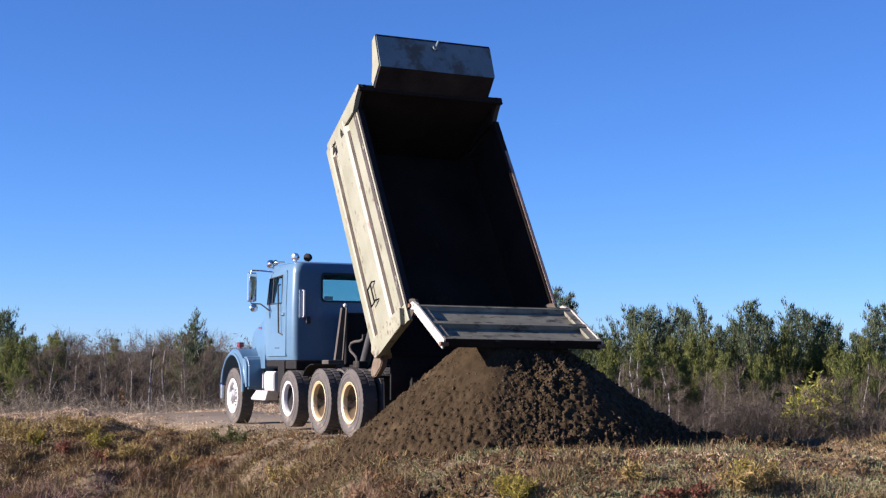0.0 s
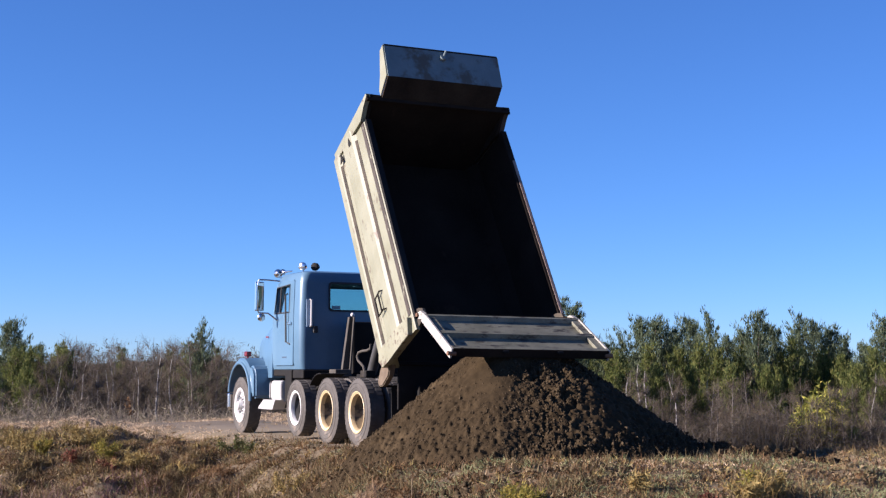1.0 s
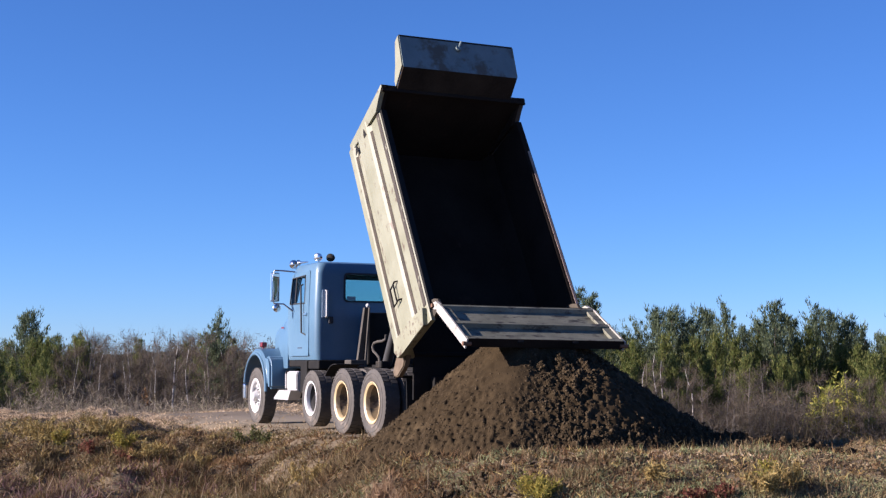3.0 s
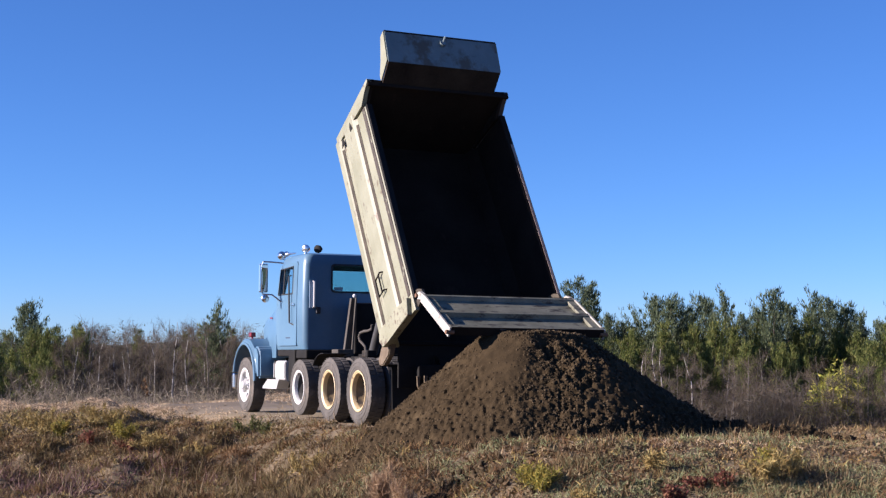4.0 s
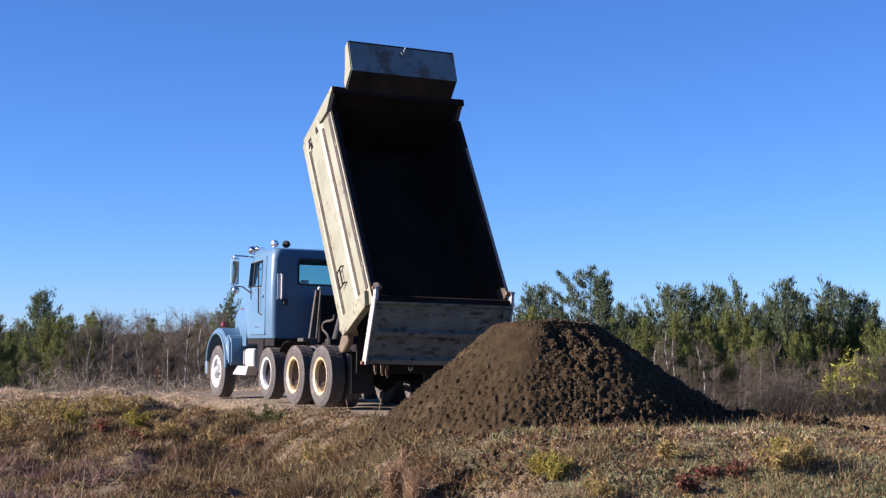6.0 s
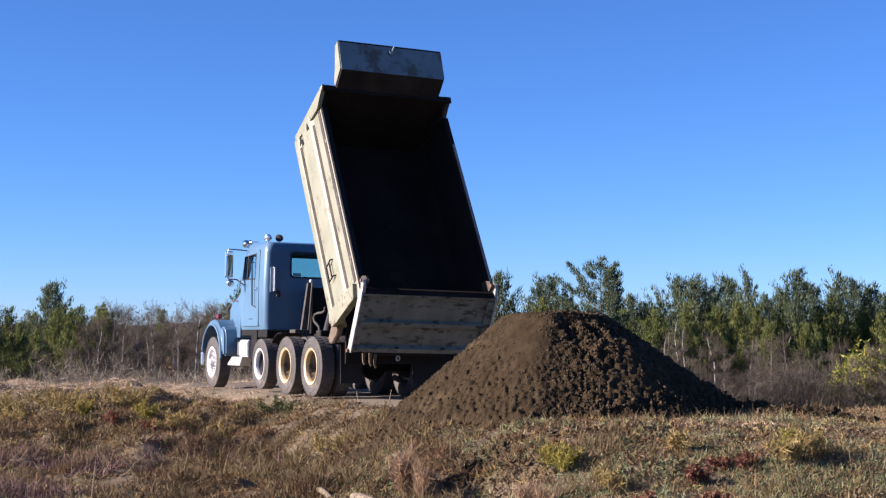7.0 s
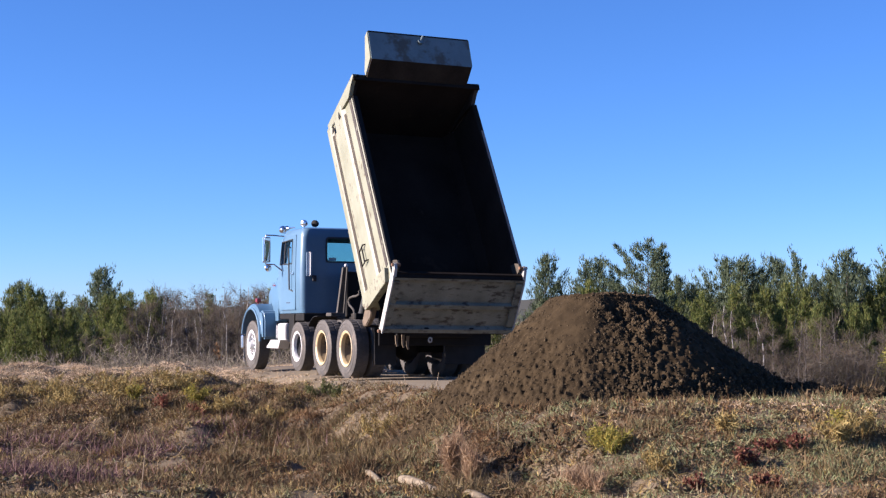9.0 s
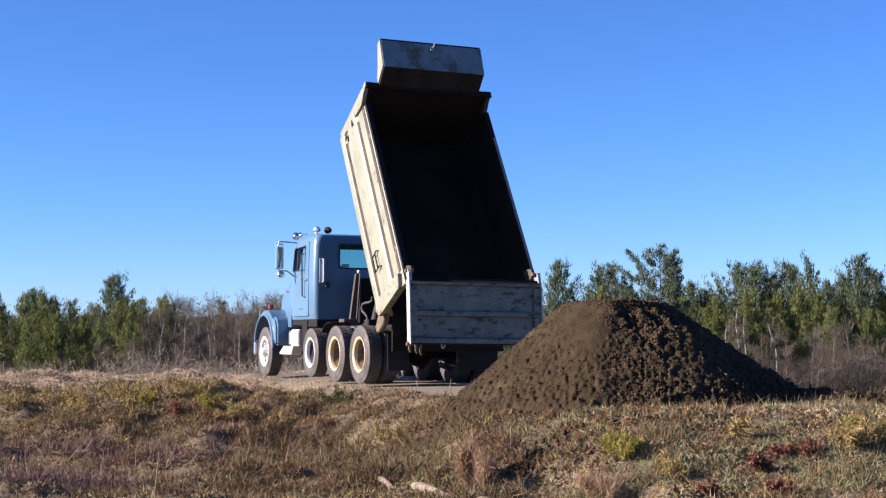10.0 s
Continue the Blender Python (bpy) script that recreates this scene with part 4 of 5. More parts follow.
    w = s * 1.31
    tube(bm, [(0.9, s * 1.25, 0.66), (0.9, w, 0.63), (0.88, w, 0.44), (0.58, w, 0.44), (0.58, w, 0.63), (0.58, s * 1.25, 0.66)], 0.013, 6)
    tube(bm, [(0.9, w, 0.57), (0.58, w, 0.57)], 0.013, 6)
    part("side_step", bm, FRAME, bed, "bent black bar step on the side wall")
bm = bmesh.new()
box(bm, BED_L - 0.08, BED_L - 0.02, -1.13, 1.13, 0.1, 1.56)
part("front_wall", bm, BEDIN, bed, "soil-stained front wall of the bed, shade in its colour")
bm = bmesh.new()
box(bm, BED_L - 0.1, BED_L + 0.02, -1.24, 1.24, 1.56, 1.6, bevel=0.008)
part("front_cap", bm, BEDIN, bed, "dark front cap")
for y in (-0.5, 0.5, -0.95, 0.95):
    part("front_stiffener", boxm(BED_L - 0.016, BED_L + 0.07, y - 0.05, y + 0.05, 0.1, 1.55, bevel=0.01), CREAM, bed)
# cab guard: a sloped dark skirt and a pale plate ahead of it, with end gussets
bm = bmesh.new()
prism(bm, [(BED_L - 0.04, 1.602), (BED_L, 1.602), (BED_L + 0.135, 1.955), (BED_L + 0.095, 1.955)], "y", -0.98, 0.98)
part("guard_skirt", bm, surf("earth_stained_steel", (0.02, 0.015, 0.011), (0.05, 0.038, 0.026), 2.0, 0.9, 0.0, 0.2, 30, spec=0.1), bed, "soiled lower plate of the cab guard")
bm = bmesh.new()
prism(bm, [(BED_L + 0.095, 1.959), (BED_L + 0.65, 2.07), (BED_L + 0.655, 2.03), (BED_L + 0.13, 1.91)], "y", -0.98, 0.98)
part("cab_guard", bm, GUARD, bed, "grey-white cab guard plate with rust stains")
part("guard_edge", rod(bmesh.new(), (BED_L + 0.65, -0.98, 2.055), (BED_L + 0.65, 0.98, 2.055), 0.022), FRAME, bed)
for s in (1, -1):
    bm = bmesh.new()
    prism(bm, [(BED_L, 1.602), (BED_L + 0.13, 1.95), (BED_L + 0.65, 2.06), (BED_L + 0.64, 1.93), (BED_L + 0.3, 1.75), (BED_L + 0.1, 1.602)], "y", min(s * 0.982, s * 1.0), max(s * 0.982, s * 1.0))
    part("guard_gusset", bm, CREAM, bed, "cream end gusset")
bm = bmesh.new()
rod(bm, (BED_L + 0.5, 0.0, 2.04), (BED_L + 0.5, 0.0, 2.1), 0.05, 10)
rod(bm, (BED_L + 0.5, 0.0, 2.08), (BED_L + 0.6, -0.05, 2.13), 0.018, 8)
part("guard_hook", bm, GUARD, bed, "worn grey tarp hook")

# ---- tail gate: hung at its upper corners; z down the gate is negative, x ahead ----
gate = new("tail_gate")
gate.parent = truck
bm = bmesh.new()
box(bm, -0.05, 0.0, -1.2, 1.2, -1.21, -0.15)
part("gate_plate", bm, GATE, gate, "scuffed grey-white steel gate")
part("gate_lip", boxm(-0.127, 0.0, -1.2, 1.2, -1.226, -1.212, bevel=0.004), BEDIN, gate, "soil-blackened lower edge")
part("gate_cap", boxm(-0.06, 0.005, -1.2, 1.2, -0.149, -0.115, bevel=0.006), BEDIN, gate, "dirt-darkened top edge")
bm = bmesh.new()
prism(bm, [(-0.061, -0.148), (-0.113, -0.183), (-0.115, -0.177), (-0.061, -0.14)], "y", -1.19, 1.19)
part("gate_dirt", bm, BEDIN, gate, "soil lodged on the upper rib")
for outline in ([(-0.051, -0.25), (-0.11, -0.225), (-0.11, -0.185), (-0.051, -0.151)], [(-0.051, -0.765), (-0.115, -0.75), (-0.115, -0.68), (-0.051, -0.65)], [(-0.051, -1.21), (-0.125, -1.21), (-0.125, -1.14), (-0.051, -1.1)]):
    bm = bmesh.new()
    prism(bm, outline, "y", -1.2, 1.2)
    part("gate_rib", bm, GATE, gate, "grey-white pressed rib, chipped")
for s in (1, -1):
    bm = bmesh.new()
    prism(bm, [(0.02, -0.15), (-0.1, -0.15), (-0.12, -0.27), (-0.12, -1.23), (0.02, -1.23)], "y", min(s * 1.202, s * 1.226), max(s * 1.202, s * 1.226))
    part("gate_end", bm, EDGE, gate, "worn white end plate")
    bm = bmesh.new()
    prism(bm, [(0.045, -0.03), (0.02, 0.03), (-0.03, 0.025), (-0.08, -0.03), (-0.11, -0.19), (-0.02, -0.19), (0.01, -0.1)], "y", min(s * 1.17, s * 1.22), max(s * 1.17, s * 1.22))
    part("gate_arm", bm, EDGE, gate, "white hinge arm")
    part("hinge_pin", rod(bmesh.new(), (0, s * 1.1, 0), (0, s * 1.25, 0), 0.028), RUST, gate)
    part("gate_stile", boxm(-0.1, -0.051, min(s * 1.08, s * 1.2), max(s * 1.08, s * 1.2), -1.09, -0.26, bevel=0.008), GATE, gate)
    bm = bmesh.new()
    rod(bm, (-0.05, s * 1.15, -1.22), (-0.05, s * 1.27, -1.22), 0.03)
    part("latch_pin", bm, RUST, gate)
    part("gate_latch", boxm(-0.12, -0.07, s * 0.42 - 0.05, s * 0.42 + 0.05, -1.26, -1.12, bevel=0.02), FRAME, gate, "black latch block")


# ---- plants ----
def blades(centres, up, spread, length, width, rng, droop=0.0):
    """Thin three-cornered blades: one from each centre, leaning off up by spread. Returns vertices and faces."""
    n = len(centres)
    d = np.asarray(up, float) * np.ones((n, 1)) + rng.normal(size=(n, 3)) * spread
    d /= np.linalg.norm(d, axis=1, keepdims=True)
    side = np.cross(d, rng.normal(size=(n, 3)))
    side /= np.linalg.norm(side, axis=1, keepdims=True) + 1e-9
    L = (np.asarray(length) * np.ones(n))[:, None]
    W = (np.asarray(width) * np.ones(n))[:, None]
    v = np.stack([centres - side * W / 2, centres + side * W / 2, centres + d * L - np.array([0, 0, 1]) * droop * L], 1).reshape(-1, 3)
    return v, np.arange(3 * n).reshape(-1, 3)


def joined(pieces):
    vs, fs, k = [], [], 0
    for v, f in pieces:
        vs.append(v)
        fs.append(f + k)
        k += len(v)
    return np.concatenate(vs), np.concatenate(fs)


NEEDLES = leafy("pine_needles", [(0.042, 0.060, 0.038), (0.069, 0.095, 0.051), (0.103, 0.130, 0.067), (0.151, 0.180, 0.102)])
NEEDLES_OLIVE = leafy("olive_pine_needles", [(0.050, 0.074, 0.021), (0.092, 0.122, 0.029), (0.144, 0.159, 0.041), (0.207, 0.200, 0.066)])
LEAF_YELLOW = leafy("yellow_green_leaves", [(0.124, 0.130, 0.0241), (0.209, 0.195, 0.033), (0.323, 0.269, 0.056), (0.361, 0.269, 0.056)])
TWIG = leafy("bare_twigs", [(0.059, 0.053, 0.047), (0.093, 0.083, 0.073), (0.135, 0.123, 0.111), (0.081, 0.070, 0.053), (0.120, 0.085, 0.059), (0.076, 0.080, 0.040)], 0.9)
BARK = surf("pine_bark", (0.0450, 0.0315, 0.0225), (0.1080, 0.0810, 0.0630), 6.0, 0.9, 0, 0.6, 30)
PEELED = surf("peeled_log", (0.15, 0.118, 0.075), (0.27, 0.22, 0.145), 6.0, 0.8, 0, 0.5, 25, (0.07, 0.052, 0.036), 11.0, 0.53)
BIRCH = surf("birch_bark", (0.25, 0.232, 0.205), (0.48, 0.455, 0.415), 2.2, 0.8, 0, 0.3, 20, (0.07, 0.06, 0.05), 4.0, 0.52)


def trunk_mesh(points, radii, n=7):
    bm = bmesh.new()
    tube(bm, points, 1.0, n)
    bm.verts.ensure_lookup_table()
    for i, (q, r) in enumerate(zip(points, radii)):
        for k in range(n):
            w = bm.verts[i * n + k]
            w.co = Vector(q) + (w.co - Vector(q)) * r
    return bm


def pine_tree(seed, height=6.5, radius=1.5, low=0.5, needles=None, gap=0.36, open_crown=False):
    """A young white pine: a tapered trunk, whorls of upswept limbs with fans of side twigs, and short needle tufts on them."""
    rng = np.random.RandomState(seed)
    tree = new("pine_tree")
    bend = rng.uniform(-0.12, 0.12, 2)
    zs = np.linspace(-0.3, height, 9)
    line = [(bend[0] * math.sin(z * 0.7), bend[1] * math.sin(z * 0.9), z) for z in zs]
    bm = trunk_mesh(line, [0.1 * (1 - 0.93 * i / 8) for i in range(9)])
    tufts, ups = [], []
    z = low
    heavy = rng.uniform(0, 6.28)
    while z < height - 0.1:
        h = (z - low) / (height - low)
        reach = radius * ((1 - h) ** (0.26 if open_crown else 0.72)) * (0.72 + 0.28 * min(1, h * 4)) + 0.1
        k = rng.randint(4, 6) if open_crown else rng.randint(4, 7)
        a0 = rng.uniform(0, 6.28)
        for i in range(k):
            a = a0 + 6.28 * i / k + rng.uniform(-0.35, 0.35)
            L = reach * rng.choice([0.55, 0.8, 0.95, 1.05, 1.25]) * rng.uniform(0.85, 1.1) * (1 + 0.2 * math.cos(a - heavy))
            rise = radians(rng.uniform(-4, 20) + 22 * h) if open_crown else radians(rng.uniform(6, 34) + 36 * h)
            o = np.array([bend[0] * math.sin(z * 0.7), bend[1] * math.sin(z * 0.9), z + rng.uniform(-0.15, 0.15)])
            d = np.array([math.cos(a) * math.cos(rise), math.sin(a) * math.cos(rise), math.sin(rise)])
            tip = o + d * L
            rod(bm, o, tip, 0.022 * (1 - 0.6 * h), 4, 0.004)
            s = np.array([-d[1], d[0], 0.0])
            m = max(3, int(L / (0.07 if open_crown else 0.075)))
            for j in range(m):
                f = (0.5 if open_crown else 0.22) + (0.5 if open_crown else 0.78) * rng.uniform(0, 1) ** 0.8
                w = 0.42 * L * (1.12 - f) * rng.uniform(-1, 1)
                curl = (0.12 if open_crown else 0.36) * L * f * f * (0.5 + h)
                tufts.append(o + d * L * f + s * w + np.array([0, 0, curl]) + rng.normal(size=3) * 0.04)
                ups.append(d * 0.6 + s * (0.35 if w > 0 else -0.35) + np.array([0, 0, 0.75 + 0.6 * h]))
        z += gap * rng.uniform(0.7, 1.25)
    for q in np.linspace(height - 0.45, height + 0.05, 5):
        tufts.append(np.array([line[-1][0], line[-1][1], q]))
        ups.append(np.array([0, 0, 1.3]))
    tufts, ups = np.array(tufts), np.array(ups)
    n = 8
    c = np.repeat(tufts, n, 0) + rng.normal(size=(len(tufts) * n, 3)) * 0.075
    v, f = blades(c, np.repeat(ups, n, 0), 0.45, rng.uniform(0.1, 0.25, len(c)), rng.uniform(0.034, 0.058, len(c)), rng)
    part("trunk", bm, BARK, tree)
    raw("crown", v, f, needles or NEEDLES, tree)
    return tree


def birch_tree(seed, height=5.0, material=None):
    """A slender leafless birch: a pale bent stem, thin limbs and a haze of twigs."""
    rng = np.random.RandomState(seed)
    tree = new("birch_tree")
    lean = rng.uniform(-0.1, 0.1, 2)
    zs = np.linspace(-0.3, height, 10)
    line = [(lean[0] * z + 0.13 * math.sin(z * 1.3 + seed) + 0.05 * math.sin(z * 3.1 + 2 * seed), lean[1] * z + 0.1 * math.sin(z * 1.7 + seed), z) for z in zs]
    part("trunk", trunk_mesh(line, [0.066 * (1 - 0.88 * i / 9) for i in range(10)], 6), material or BIRCH, tree)
    bm = bmesh.new()
    tips = []
    for i in range(22):
        h = rng.uniform(0.3, 0.95)
        o = Vector(line[int(h * 9)])
        a, L = rng.uniform(0, 6.28), rng.uniform(0.4, 1.0) * (1.2 - h)
        t = o + Vector((math.cos(a) * L * 0.6, math.sin(a) * L * 0.6, L))
        rod(bm, o, t, 0.014, 4, 0.004)
        tips += [np.array(o.lerp(t, u)) for u in rng.uniform(0.3, 1.0, 26)]
    part("branchwork", bm, BARK, tree)["kind"] = "stuff"
    tips = np.array(tips)
    v, f = blades(tips, (0, 0, 0.8), 0.6, rng.uniform(0.2, 0.5, len(tips)), 0.012, rng)
    raw("twig_crown", v, f, TWIG, tree)
    return tree


def on_ground(x, y, lift=0.0):
    return float(ground_z(x, y)) + lift


def set_trees(protos, spots, label, category, group, height):
    """Copies of the trees at (x, y, height of the top)."""
    for i, (x, y, top) in enumerate(spots):
        ob = protos[i % len(protos)]
        z = on_ground(x, y)
        k = (top - z) / height
        m = Matrix.LocRotScale((x, y, z), Euler((0, 0, 2.4 * i)), (k * (0.95 + 0.1 * math.sin(i * 3.1)), k * (0.95 + 0.1 * math.sin(i * 3.1)), k))
        first = not ob.get("label")
        if first:
            tagged(ob, label, category, group)
            ob.matrix_basis = m
        else:
            c = copy_thing(ob, Matrix.Identity(4))
            c.matrix_basis = m


PINES = [pine_tree(11, radius=2.3), pine_tree(12, radius=2.0, low=0.3), pine_tree(13, radius=2.5, gap=0.4), pine_tree(14, radius=2.1, low=0.9), pine_tree(15, radius=1.9, low=0.6)]
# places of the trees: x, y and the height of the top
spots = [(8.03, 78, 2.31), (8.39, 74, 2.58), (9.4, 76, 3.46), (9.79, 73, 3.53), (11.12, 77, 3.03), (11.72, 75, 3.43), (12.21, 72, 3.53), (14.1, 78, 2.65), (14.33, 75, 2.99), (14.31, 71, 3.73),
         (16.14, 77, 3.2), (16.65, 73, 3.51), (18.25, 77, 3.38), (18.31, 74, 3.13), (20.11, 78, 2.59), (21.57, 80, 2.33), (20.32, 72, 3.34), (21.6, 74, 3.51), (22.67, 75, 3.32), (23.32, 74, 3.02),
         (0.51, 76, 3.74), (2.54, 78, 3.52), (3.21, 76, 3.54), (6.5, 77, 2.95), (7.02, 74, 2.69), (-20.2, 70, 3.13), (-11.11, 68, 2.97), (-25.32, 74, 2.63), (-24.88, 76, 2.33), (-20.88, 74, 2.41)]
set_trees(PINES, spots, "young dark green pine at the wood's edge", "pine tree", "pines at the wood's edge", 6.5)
OLIVES = [pine_tree(21, radius=2.1, needles=NEEDLES_OLIVE, low=0.5), pine_tree(22, radius=1.8, needles=NEEDLES_OLIVE, low=0.4), pine_tree(23, radius=2.3, needles=NEEDLES_OLIVE, low=0.5)]
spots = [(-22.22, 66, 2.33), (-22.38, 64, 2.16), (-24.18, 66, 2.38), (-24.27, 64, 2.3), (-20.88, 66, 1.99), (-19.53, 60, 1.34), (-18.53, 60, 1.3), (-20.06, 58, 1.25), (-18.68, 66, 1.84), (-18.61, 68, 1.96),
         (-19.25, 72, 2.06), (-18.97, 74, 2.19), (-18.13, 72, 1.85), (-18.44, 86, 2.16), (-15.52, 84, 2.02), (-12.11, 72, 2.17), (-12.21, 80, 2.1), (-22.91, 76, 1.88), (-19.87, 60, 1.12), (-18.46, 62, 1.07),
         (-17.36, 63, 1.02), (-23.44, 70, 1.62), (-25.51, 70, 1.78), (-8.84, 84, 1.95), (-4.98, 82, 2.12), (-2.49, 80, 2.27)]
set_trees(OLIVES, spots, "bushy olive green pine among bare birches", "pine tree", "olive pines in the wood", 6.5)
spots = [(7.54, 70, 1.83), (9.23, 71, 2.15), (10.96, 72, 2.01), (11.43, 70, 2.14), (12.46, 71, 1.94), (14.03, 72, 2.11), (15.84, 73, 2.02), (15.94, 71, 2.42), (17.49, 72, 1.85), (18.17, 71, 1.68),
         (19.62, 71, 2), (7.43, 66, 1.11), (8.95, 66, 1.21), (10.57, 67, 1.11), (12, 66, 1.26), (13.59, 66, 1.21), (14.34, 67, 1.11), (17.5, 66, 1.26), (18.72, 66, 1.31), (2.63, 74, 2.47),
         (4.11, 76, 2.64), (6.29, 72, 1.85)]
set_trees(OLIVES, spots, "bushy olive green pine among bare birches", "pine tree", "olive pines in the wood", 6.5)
tall = pine_tree(33, height=8.0, radius=2.0, low=2.2, gap=0.3, open_crown=True)
set_trees([tall], [(4.85, 66, 3.78)], "tall open-crowned pine above the other trees", "pine tree", "pines at the wood's edge", 8.0)

BIRCHES = [birch_tree(s) for s in (41, 42, 43, 44)]
spots = [(-18.68, 66, 1.11), (-18.19, 66, 1.11), (-16.45, 64, 1.3), (-16.43, 66, 1.11), (-14.97, 62, 1.53), (-15.3, 66, 1.11), (-14.27, 64, 1.11), (-14.28, 66, 1.55), (-12.58, 62, 1.3), (-11.69, 62, 2.31),
         (-11.48, 63, 1.81), (-11.54, 66, 1.72), (-18.77, 70, 1.1), (-19.65, 66, 1.6), (-20.63, 66, 1.21), (-21.61, 66, 1.31), (-10.93, 68, 1.61), (-9.67, 68, 1.36), (6.82, 57.2, 0.95), (7.05, 57, 1.17),
         (7.29, 57.4, 1.42), (8.47, 57, 0.87), (7.64, 67, 0.86), (9.33, 67, 0.86), (17.45, 64, 1.11), (12.8, 67, 0.86), (11.56, 67, 0.91)]
set_trees(BIRCHES, spots, "slender leafless birch with a pale stem", "birch tree", "birches in front of the wood", 5.0)


def bare_tree(seed, height=5.0):
    """A young leafless tree: a grey stem, rising limbs and a brown haze of twigs in an uneven crown."""
    rng = np.random.RandomState(seed)
    tree = new("bare_tree")
    lean = rng.uniform(-0.06, 0.06, 2)
    zs = np.linspace(-0.3, height, 8)
    line = [(lean[0] * z + 0.12 * math.sin(z * 0.9 + seed), lean[1] * z, z) for z in zs]
    part("trunk", trunk_mesh(line, [0.05 * (1 - 0.85 * i / 7) for i in range(8)], 6), GREY_BARK, tree)
    bm = bmesh.new()
    tips, ups = [], []
    for i in range(26):
        h = rng.uniform(0.15, 0.92)
        o = Vector(line[int(h * 7)])
        a, L = rng.uniform(0, 6.28), rng.uniform(0.7, 1.5) * (1.15 - 0.75 * h)
        d = Vector((math.cos(a) * 0.75, math.sin(a) * 0.75, rng.uniform(0.6, 1.1)))
        rod(bm, o, o + d * L, 0.012, 4, 0.004)
        m = 68
        tips += [np.array(o + d * L * u) for u in rng.uniform(0.2, 1.05, m)]
        ups += [np.array(d)] * m
    part("branchwork", bm, GREY_BARK, tree)["kind"] = "stuff"
    tips = np.array(tips) + rng.normal(size=(len(tips), 3)) * 0.1
    v, f = blades(tips, np.array(ups), 0.7, rng.uniform(0.2, 0.5, len(tips)), rng.uniform(0.008, 0.016, len(tips)), rng)
    raw("twig_crown", v, f, TWIG_BROWN, tree)
    return tree


GREY_BARK = surf("grey_bark", (0.0900, 0.0765, 0.0630), (0.1800, 0.1620, 0.1440), 4.0, 0.9, 0, 0.4, 25)
TWIG_BROWN = leafy("brown_twigs", [(0.066, 0.053, 0.041), (0.115, 0.095, 0.077), (0.162, 0.135, 0.112), (0.123, 0.088, 0.058), (0.101, 0.105, 0.050)], 0.9)
BARE = [bare_tree(s) for s in (81, 82, 83)]
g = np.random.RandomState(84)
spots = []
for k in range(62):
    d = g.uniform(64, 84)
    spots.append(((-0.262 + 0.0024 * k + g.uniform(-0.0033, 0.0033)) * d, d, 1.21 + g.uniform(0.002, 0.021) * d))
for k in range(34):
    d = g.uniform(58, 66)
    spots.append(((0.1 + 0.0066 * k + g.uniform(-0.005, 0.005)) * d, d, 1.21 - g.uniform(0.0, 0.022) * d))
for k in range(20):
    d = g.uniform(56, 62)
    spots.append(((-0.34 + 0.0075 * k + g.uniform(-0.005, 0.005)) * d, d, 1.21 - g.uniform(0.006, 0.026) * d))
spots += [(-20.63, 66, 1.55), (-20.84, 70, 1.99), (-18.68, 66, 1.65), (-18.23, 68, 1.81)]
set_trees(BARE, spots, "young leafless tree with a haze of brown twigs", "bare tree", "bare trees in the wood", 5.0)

# what nobody could count: brush under the trees, and the wood behind
rng = np.random.RandomState(51)


def band(n, y0, y1, t0, t1):
    y = rng.uniform(y0, y1, n)
    x = rng.uniform(t0, t1, n) * y
    return np.stack([x, y, ground_z(x, y)], -1)


q = np.concatenate([band(26000, 62, 92, -0.42, 0.33), band(30000, 58, 70, 0.06, 0.33), band(10000, 60, 72, -0.42, -0.12)])
h = rng.uniform(0.5, 1.0, len(q)) * np.where(q[:, 0] > 4, 2.5 + 0.9 * np.sin(q[:, 0] * 0.9) * np.sin(q[:, 0] * 0.37), 2.7 + 1.2 * np.sin(q[:, 0] * 1.1) * np.sin(q[:, 0] * 0.43 + 1))
v, f = joined([blades(q, (0, 0, 1), 0.3, h, rng.uniform(0.012, 0.024, len(q)), rng),
               blades(np.repeat(q, 3, 0) + np.stack([rng.normal(size=3 * len(q)) * 0.25, rng.normal(size=3 * len(q)) * 0.25, np.repeat(h, 3) * rng.uniform(0.15, 0.95, 3 * len(q))], -1), (0, 0, 0.5), 1.0, rng.uniform(0.25, 0.7, 3 * len(q)), rng.uniform(0.012, 0.03, 3 * len(q)), rng)])
tagged(raw("underbrush", v, f, TWIG), "bare grey-brown brush at the wood's edge", "brush", kind="stuff")
PALE_TWIG = leafy("greige_twigs", [(0.19, 0.155, 0.115), (0.25, 0.21, 0.16), (0.3, 0.26, 0.2), (0.2, 0.19, 0.11)], 0.9)
q = np.concatenate([band(7000, 50, 57, -0.42, -0.13), band(2500, 44, 52, 0.17, 0.36)])
h = rng.uniform(0.5, 1.0, len(q)) * np.where(q[:, 0] < 0, 1.75, 1.0) * (1 + 0.35 * hills(q[:, 0], q[:, 1], 2.2, 19))
v, f = joined([blades(q, (0, 0, 1), 0.3, h, rng.uniform(0.012, 0.022, len(q)), rng),
               blades(np.repeat(q, 4, 0) + np.stack([rng.normal(size=4 * len(q)) * 0.2, rng.normal(size=4 * len(q)) * 0.2, np.repeat(h, 4) * rng.uniform(0.3, 0.95, 4 * len(q))], -1), (0, 0, 0.6), 0.9, rng.uniform(0.2, 0.5, 4 * len(q)), rng.uniform(0.012, 0.026, 4 * len(q)), rng)])
tagged(raw("pale_brush", v, f, PALE_TWIG), "pale dry brush and tall weeds before the wood", "brush", kind="stuff")
